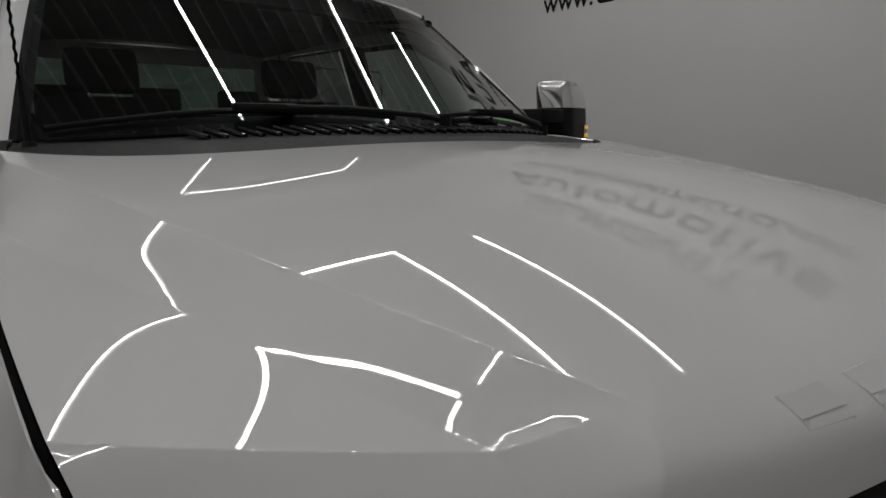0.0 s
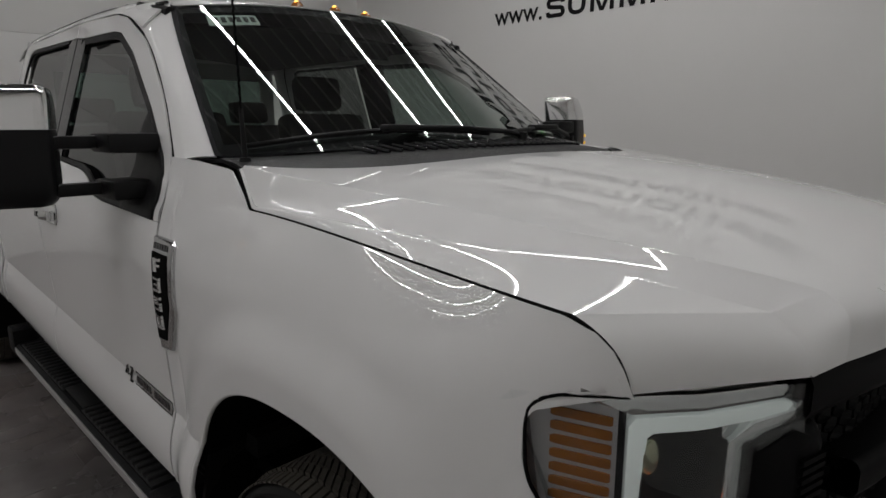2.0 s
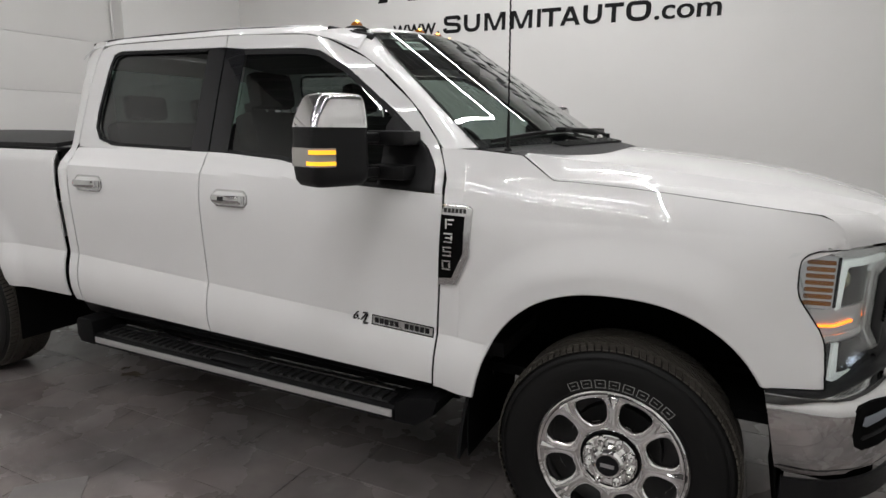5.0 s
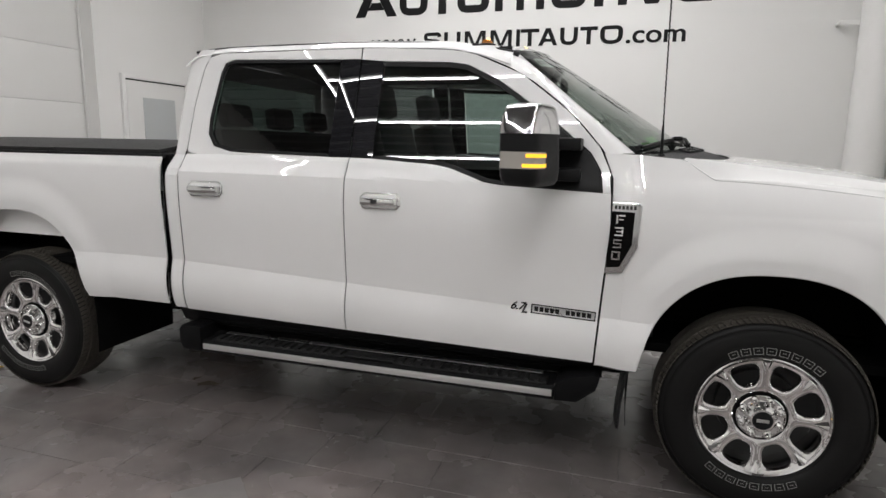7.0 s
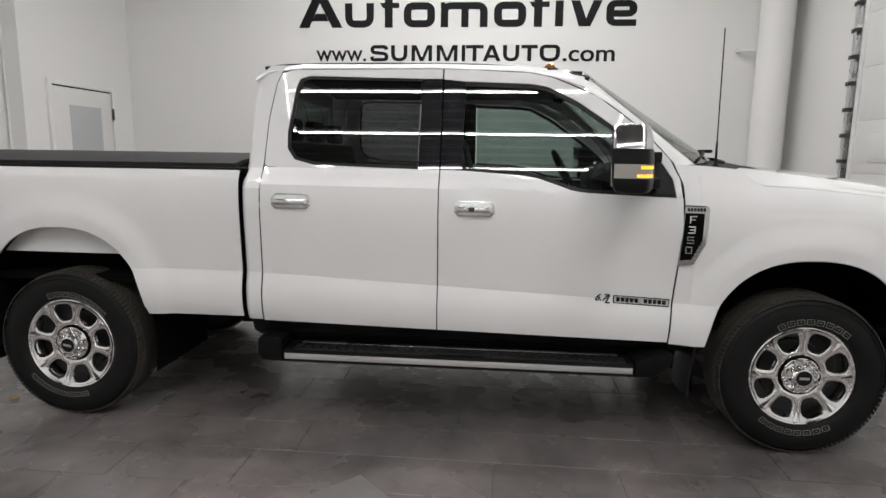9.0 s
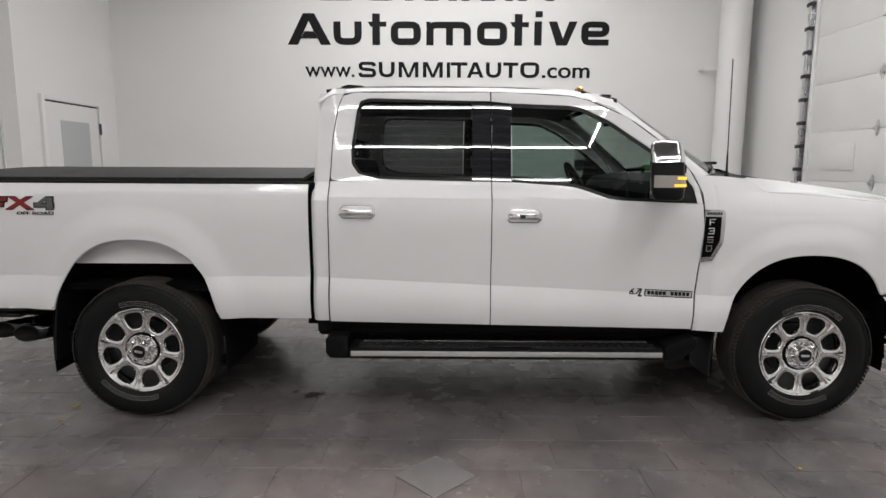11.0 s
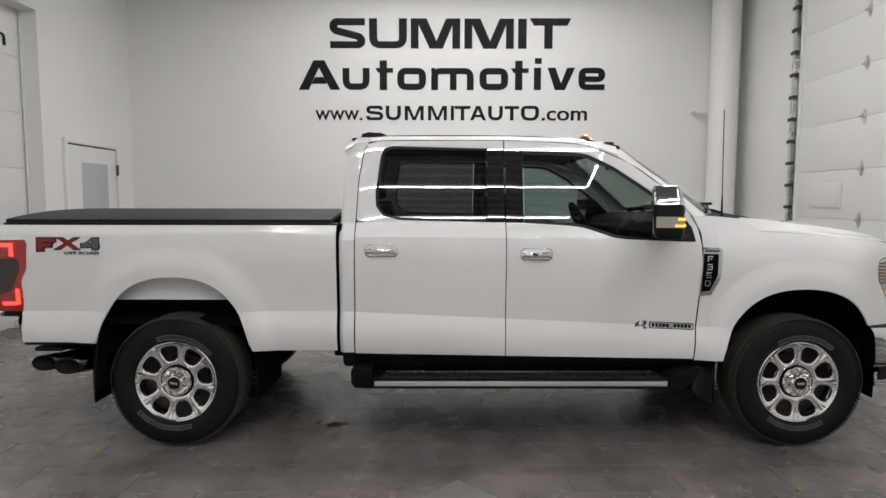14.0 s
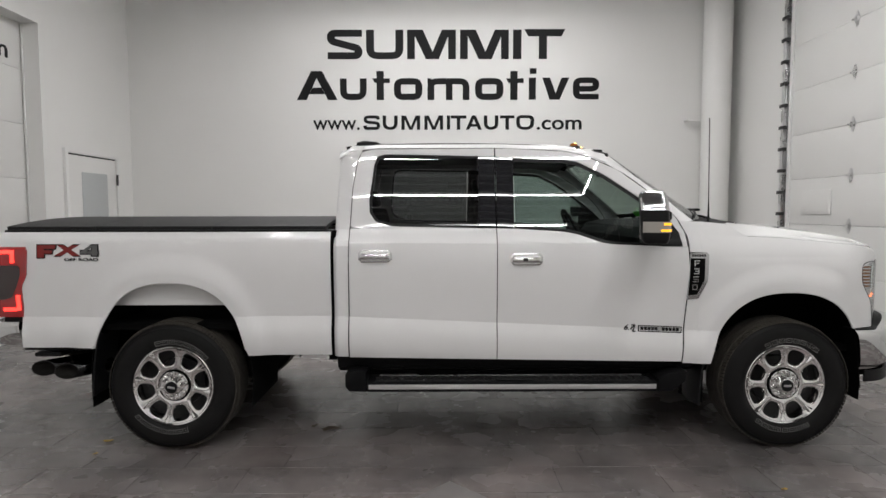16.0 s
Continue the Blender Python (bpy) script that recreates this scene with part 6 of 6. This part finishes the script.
# cowl, wipers, antenna
rear_edge = [(-0.378, 0.852, 1.492), (-0.255, 0.72, 1.482), (-0.155, 0.545, 1.482), (-0.146, 0.45, 1.496), (-0.146, 0.25, 1.506), (-0.146, 0.0, 1.510)]
E = spread(rear_edge, 17)
rows = []
for f in np.linspace(0, 1, 7):
    row = []
    for k, p in enumerate(E):
        u = 0.99 * p[1] / 0.852
        q = screen_pt(u, 1.0, 0.012)
        m = [p[i] * (1 - f) + q[i] * f for i in range(3)]
        m[2] += 0.010 * math.sin(math.pi * f) - 0.004
        row.append(tuple(m))
    rows.append([(x, -y, z) for x, y, z in row] + [(x, y, z) for x, y, z in row[-2::-1]])
cowl = surface("cowl", rows, PLASTIC, truck, "black plastic cowl with vent slots", solid=0.006)
bm = bmesh.new()
for k in range(30):
    u = -0.62 + k * 0.0428
    p = screen_pt(u, 1.0)
    m = Matrix.Translation((p[0] + 0.055, p[1], p[2] - 0.008)) @ pose(0, 0, 0, 0, 12, 25)
    box_bm(bm, -0.035, 0.035, -0.006, 0.006, -0.004, 0.008, 0.002, m)
tagged(part("vent_rib", bm, GLOSSBLACK, cowl, "row of vent ribs"), kind="stuff")
for u0, u1, um, up in ((-0.93, -0.03, -0.42, 0.14), (0.08, 0.90, 0.46, 0.86)):
    wiper = new("wiper")
    wiper.parent = truck
    tagged(wiper, "black wiper resting on windscreen")
    lift = lambda u, v, h: tuple(Vector(screen_pt(u, v)) + Vector((0.52, 0, 0.85)) * h)
    tube("blade", [lift(u, 0.975 - 0.04 * math.sin(math.pi * (u - u0) / (u1 - u0)), 0.012) for u in np.linspace(u0, u1, 14)], 0.008, PLASTIC, wiper)
    tube("arm", [lift(um, 0.945, 0.024), lift(um * 0.6 + up * 0.4, 0.965, 0.030), lift(up * 0.85 + um * 0.15, 0.995, 0.030), lift(up, 1.01, 0.022)], 0.009, PLASTIC, wiper)
    a = lift(um, 0.942, 0.022)
    box("clip", a[0] - 0.022, a[0] + 0.022, a[1] - 0.075, a[1] + 0.075, a[2] - 0.010, a[2] + 0.010, PLASTIC, wiper, bevel=0.008)
    b = lift(up, 1.015, 0.02)
    rod("pivot", (b[0], b[1], b[2] - 0.03), (b[0], b[1], b[2] + 0.016), 0.018, PLASTIC, wiper)
antenna = new("antenna")
antenna.parent = truck
tagged(antenna, "thin black whip antenna")
rod("base", (-0.472, -0.805, 1.495), (-0.472, -0.805, 1.520), 0.020, PLASTIC, antenna, r1=0.013)
rod("spring", (-0.472, -0.805, 1.515), (-0.474, -0.806, 1.64), 0.0075, PLASTIC, antenna, r1=0.005)
rows = []
for k in range(120):
    f = k / 119
    rows.append([(-0.474 - 0.008 * f + (0.0030 + 0.0012 * math.sin(6.28 * (k / 5.0) + t)) * math.cos(t), -0.806 + (0.0030 + 0.0012 * math.sin(6.28 * (k / 5.0) + t)) * math.sin(t), 1.64 + 0.565 * f) for t in [2 * math.pi * j / 8 for j in range(8)]])
surface("whip", rows, SEAM, antenna, close=True)

# roof marker lights, fin
for x, y in ((-1.335, -0.53), (-1.205, -0.165), (-1.19, 0.005), (-1.205, 0.175), (-1.335, 0.54)):
    light = new("marker_light")
    light.parent = truck
    tagged(light, "lit amber roof marker light on black foot")
    row = roof_row(x)
    z = float(np.interp(y, [p[1] for p in row], [p[2] for p in row]))
    rows = [[(x + a * math.cos(t), y + b * math.sin(t), z + h) for t in [2 * math.pi * k / 20 for k in range(20)]] for a, b, h in ((0.052, 0.042, -0.004), (0.050, 0.040, 0.006), (0.040, 0.030, 0.010), (0.001, 0.001, 0.011))]
    surface("foot", rows, PLASTIC, light, close=True)
    rows = [[(x + 0.004 + a * math.cos(t), y + b * math.sin(t), z + h) for t in [2 * math.pi * k / 16 for k in range(16)]] for a, b, h in ((0.032, 0.024, 0.009), (0.028, 0.021, 0.020), (0.018, 0.014, 0.029), (0.001, 0.001, 0.032))]
    surface("lens", rows, AMBER_DULL, light, "amber lens", close=True)
    bm = bmesh.new()
    bmesh.ops.create_icosphere(bm, subdivisions=2, radius=0.009, matrix=pose(x + 0.012, y - 0.006, z + 0.027))
    part("bulb", bm, material("lit_bulb", (1.0, 0.45, 0.08), 0.3, emit=7.0), light, "glowing bulb")
outline_solid("roof_fin", [(-2.97, 2.055), (-2.95, 2.130), (-2.90, 2.143), (-2.80, 2.136), (-2.72, 2.105), (-2.70, 2.06)], lambda u, v, w: (u, -0.05 + w, v), 0.10, PLASTIC, truck, "low black roof antenna fin", bevel=0.012)

# tail lamps, rear bumper
for s in (-1, 1):
    tail = new("tail_lamp")
    tail.parent = truck
    tagged(tail, "red wraparound tail lamp, lit")
    REDLENS = material("red_lens", (0.32, 0.004, 0.006), 0.08, coat=1.0, emit=0.05)
    BLOCK = material("smoked_red_lens", (0.022, 0.006, 0.006), 0.12, coat=1.0)
    LIT = material("lit_red", (1.0, 0.035, 0.025), 0.3, emit=3.4)
    bw = lambda x, z: bed_w(x, z)
    rows = []
    for z in np.linspace(0.90, 1.36, 16):
        xe = float(np.interp(z, [0.90, 0.96, 1.10, 1.17, 1.345, 1.36], [-5.02, -5.012, -5.015, -4.975, -4.962, -4.975]))
        rows.append([(x, s * (bw(x, z) + 0.006), z) for x in np.linspace(-5.212, xe, 12)])
    surface("lens", rows, REDLENS, tail, "deep red lens", solid=0.008)
    for pts in ([(-5.070, 1.338), (-5.047, 1.338), (-5.047, 1.256), (-5.070, 1.256)], [(-5.195, 1.338), (-5.070, 1.338), (-5.070, 1.316), (-5.195, 1.316)],
                [(-5.052, 1.045), (-5.028, 1.045), (-5.028, 0.945), (-5.052, 0.945)], [(-5.14, 0.962), (-5.052, 0.962), (-5.052, 0.940), (-5.14, 0.940)]):
        side_plate("light_bar", s, pts, LIT, tail, "bright red light bar", off=0.010, depth=0.004, width=bw)
    side_plate("dark_block", s, [(-5.20, 1.015), (-5.13, 1.015), (-5.078, 1.032), (-5.045, 1.10), (-5.016, 1.175), (-5.013, 1.225), (-5.026, 1.240), (-5.20, 1.240)], BLOCK, tail, "dark lamp section", off=0.010, depth=0.003, width=bw)
plan = soft_line([(-5.046, 0.965), (-5.17, 0.955), (-5.28, 0.87), (-5.32, 0.5), (-5.33, 0.0)], 18, 2)
rows = [[(x + max(0.86 - z, 0) * (0.15 if x > -5.07 else 0), y, z) for y, z in ((y, 0.862), (y + 0.010, 0.85), (y + 0.014, 0.835), (y + 0.014, 0.76), (y - 0.004, 0.715), (y - 0.05, 0.71))] for x, y in plan]
full = [[(x, -y, z) for x, y, z in r] for r in rows] + [[(x, y, z) for x, y, z in r] for r in rows[-2::-1]]
surface("rear_bumper", full, BUMPER_CHROME, truck, "chrome rear bumper", solid=0.006)
for s in (-1, 1):
    box("bed_gap", -5.042, -5.006, min(s * 0.80, s * 0.938), max(s * 0.80, s * 0.938), 0.70, 0.898, SEAM, truck, "dark gap beside the bumper")
    box("lamp_foot", -5.16, -5.024, min(s * 0.84, s * 0.945), max(s * 0.84, s * 0.945), 0.863, 0.898, PLASTIC, truck, "black strip under the tail lamp", bevel=0.006)
box("lower_trim", -5.04, -4.60, -0.94, -0.85, 0.672, 0.70, PLASTIC, truck, "black lower trim", bevel=0.006)

# ---- cabin ----
cabin = new("cabin")
cabin.parent = truck
tagged(cabin, "black cabin interior")
box("cabin_floor", -2.93, -0.45, -0.84, 0.84, 0.70, 0.76, CABIN, cabin)
rows = [[(x, y, z) for y in np.linspace(-0.83, 0.83, 9)] for x, z in ((-0.42, 1.485), (-0.55, 1.510), (-0.75, 1.500), (-0.90, 1.470), (-0.95, 1.40), (-0.92, 1.20), (-0.80, 0.9))]
surface("dashboard", rows, CABIN, cabin, "black dashboard", solid=0.01)
rows = [[(x, y, 2.0 - 0.05 * (y / 0.66) ** 2 + (0.02 if x < -1.3 else -0.02)) for y in np.linspace(-0.66, 0.66, 9)] for x in np.linspace(-2.9, -1.22, 8)]
surface("headliner", rows, material("grey_headliner", (0.10, 0.10, 0.10), 0.9), cabin, "dark grey headliner")
for s in (-1, 1):
    rows = [[(x, s * w, z) for x in np.linspace(-2.9, -0.75, 6)] for w, z in ((0.84, 0.75), (0.86, 1.2), (0.855, 1.36 if s else 1.36))]
    surface("door_card", rows, CABIN, cabin, "black door lining")


def rounded(name, x0, x1, y0, y1, z0, z1, r, parent, m=None):
    bm = bmesh.new()
    box_bm(bm, x0, x1, y0, y1, z0, z1, r, m)
    return part(name, bm, CABIN, parent)


for y in (-0.42, 0.42):
    seat = new("front_seat")
    seat.parent = cabin
    tagged(seat, "black leather front seat")
    rounded("cushion", -1.75, -1.22, y - 0.26, y + 0.26, 0.86, 1.04, 0.05, seat)
    rounded("seat_back", -0.06, 0.08, -0.26, 0.26, 0.0, 0.66, 0.055, seat, pose(-1.78, y, 1.02, 0, -14, 0))
    rounded("headrest", -0.05, 0.05, -0.14, 0.14, 0.0, 0.19, 0.045, seat, pose(-1.94, y, 1.68, 0, -10, 0))
    for d in (-0.06, 0.06):
        rod("post", (-1.93, y + d, 1.60), (-1.945, y + d, 1.72), 0.007, CHROME, seat)
rear_seat = new("rear_seat")
rear_seat.parent = cabin
tagged(rear_seat, "black leather rear bench")
rounded("cushion", -2.70, -2.2, -0.74, 0.74, 0.86, 1.05, 0.06, rear_seat)
rounded("seat_back", -0.06, 0.06, -0.74, 0.74, 0.0, 0.60, 0.05, rear_seat, pose(-2.72, 0, 1.02, 0, -12, 0))
for y in (-0.48, 0.0, 0.48):
    rounded("headrest", -0.04, 0.04, -0.13, 0.13, 0.0, 0.14, 0.035, rear_seat, pose(-2.86, y, 1.62, 0, -8, 0))
rounded("console", -1.6, -0.95, -0.13, 0.13, 0.76, 1.10, 0.03, cabin)
steer = new("steering_wheel")
steer.parent = cabin
tagged(steer, "black steering wheel")
m = Matrix.Translation((-1.12, 0.42, 1.42)) @ pose(0, 0, 0, 0, 62, 0)
tube("wheel_rim", [m @ Vector((0.185 * math.cos(t), 0.185 * math.sin(t), 0)) for t in np.linspace(0, 2 * math.pi, 40)], 0.016, CABIN, steer, seg=8)
rod("hub", tuple(m @ Vector((0, 0, -0.03))), tuple(m @ Vector((0, 0, 0.02))), 0.07, CABIN, steer, seg=20)
for a in (0.0, 2.2, -2.2):
    rod("spoke", tuple(m @ Vector((0, 0, 0))), tuple(m @ Vector((-0.18 * math.cos(a), 0.18 * math.sin(a), 0))), 0.014, SATIN if a else CABIN, steer, seg=8)
box("inside_mirror", -1.00, -0.98, -0.12, 0.12, 1.86, 1.92, CABIN, cabin, "black inside mirror", bevel=0.008)
# paper slip and green tag behind the windscreen
def on_screen(u0, u1, v0, v1, n=4, drop=0.008):
    return [[screen_pt(u, v, drop) for u in np.linspace(u0, u1, n)] for v in (v0, v1)]


slip = surface("paper_slip", on_screen(-0.86, -0.63, 0.075, 0.155), material("pale_green_paper", (0.55, 0.66, 0.60), 0.7), truck, "pale green slip with dark number marks")
for k in range(6):
    u = -0.835 + 0.034 * k
    surface("mark", on_screen(u, u + 0.022, 0.093, 0.137, 2, 0.006), SIGN, slip)
surface("green_tag", [[screen_pt(0.60 + 0.13 * u + 0.03 * v, 0.88 + 0.06 * v + 0.03 * u * v, 0.02) for u in np.linspace(0, 1, 4)] for v in np.linspace(0, 1, 3)], material("bright_green_tag", (0.10, 0.75, 0.05), 0.6), truck, "bright green paper tag")

# ---- floor tiles ----
TW, TD, GAP = 0.625, 0.335, 0.003


def tile_mesh(w, d):
    bm = bmesh.new()
    box_bm(bm, -w / 2, w / 2, -d / 2, d / 2, -0.012, 0.0)
    bmesh.ops.bevel(bm, geom=[e for e in bm.edges if all(v.co.z > -0.001 for v in e.verts)], offset=0.0008, segments=1, affect="EDGES")
    me = bpy.data.meshes.new("tile")
    bm.to_mesh(me)
    bm.free()
    me.materials.append(TILE)
    return me


near_tile = tile_mesh(TW - GAP, TD - GAP)
bm = bmesh.new()
count = 0
for row in range(-27, 16):
    y = -0.065 + row * TD
    if not Y0 < y < Y1:
        continue
    for col in range(-8, 11):
        x = -2.95 + (row % 3) * TW / 3 + col * TW
        if not X0 - 0.2 < x < X1 + 0.2:
            continue
        if -6.1 < x < 1.4 and -3.1 < y < 3.2 and count < 300:
            t = new("tile", near_tile)
            t.parent = floor
            t.location = (x, y, 0.0)
            count += 1
        else:
            box_bm(bm, x - (TW - GAP) / 2, x + (TW - GAP) / 2, y - (TD - GAP) / 2, y + (TD - GAP) / 2, -0.012, 0.0)
tagged(part("tile_field", bm, TILE, floor, smooth=False), kind="stuff")
drain = tagged(new("floor_plate"), "square pale grey tile plate set diagonally in floor", "floor plate")
box("plate", -0.148, 0.148, -0.148, 0.148, 0.001, 0.005, material("pale_tile", (0.195, 0.182, 0.175), 0.35, stain=0.25, grain=0.15, grain_scale=15), drain, bevel=0.001).matrix_local = Matrix.Translation((-2.235, -1.645, 0)) @ pose(0, 0, 0, 0, 0, 45)

# dry leaf scraps on the floor
LEAF = material("dry_leaf", (0.05, 0.035, 0.02), 0.8, stain=0.4, stain_scale=30)
YELLOW = material("yellow_leaf", (0.45, 0.28, 0.04), 0.7, stain=0.3, stain_scale=30)
for x, y, size, turn, m in ((-3.09, -0.58, 0.075, 20, LEAF), (-3.22, -0.53, 0.035, 70, LEAF), (-0.33, -1.55, 0.02, 10, YELLOW), (-4.55, -1.02, 0.018, 40, YELLOW), (-1.92, -0.72, 0.012, 80, LEAF)):
    bm = bmesh.new()
    n = 11
    rim_pts = [bm.verts.new((size * (1 + 0.35 * math.sin(5 * t + turn)) * math.cos(t), 0.45 * size * (1 + 0.3 * math.cos(3 * t + turn)) * math.sin(t), 0.003 + 0.006 * (0.5 + 0.5 * math.sin(4 * t + turn)))) for t in [2 * math.pi * k / n for k in range(n)]]
    mid_pt = bm.verts.new((0, 0, 0.002))
    for k in range(n):
        bm.faces.new((mid_pt, rim_pts[k], rim_pts[(k + 1) % n]))
    leaf = tagged(part("leaf", bm, m), "small dry leaf scrap lying on tile floor", "leaf", group="leaf scraps")
    leaf.matrix_world = pose(x, y, 0.0, 0, 0, turn)

# fallen leaf on the floor behind the rear tyre
leaf_rows = [[(-4.583 + 0.03 * u, -0.814 + 0.016 * v * (1 - u * u) ** 0.5 + 0.006 * u, 0.004 + 0.006 * u * u + 0.005 * v * v) for v in np.linspace(-1, 1, 7)] for u in np.linspace(-0.98, 0.98, 11)]
leaf = surface("dry_leaf", leaf_rows, material("yellow_leaf", (0.45, 0.30, 0.06), 0.6, stain=0.4, stain_scale=40), None, solid=0.001)
tagged(leaf, "small dry yellow leaf lying on grey tile floor", "leaf")
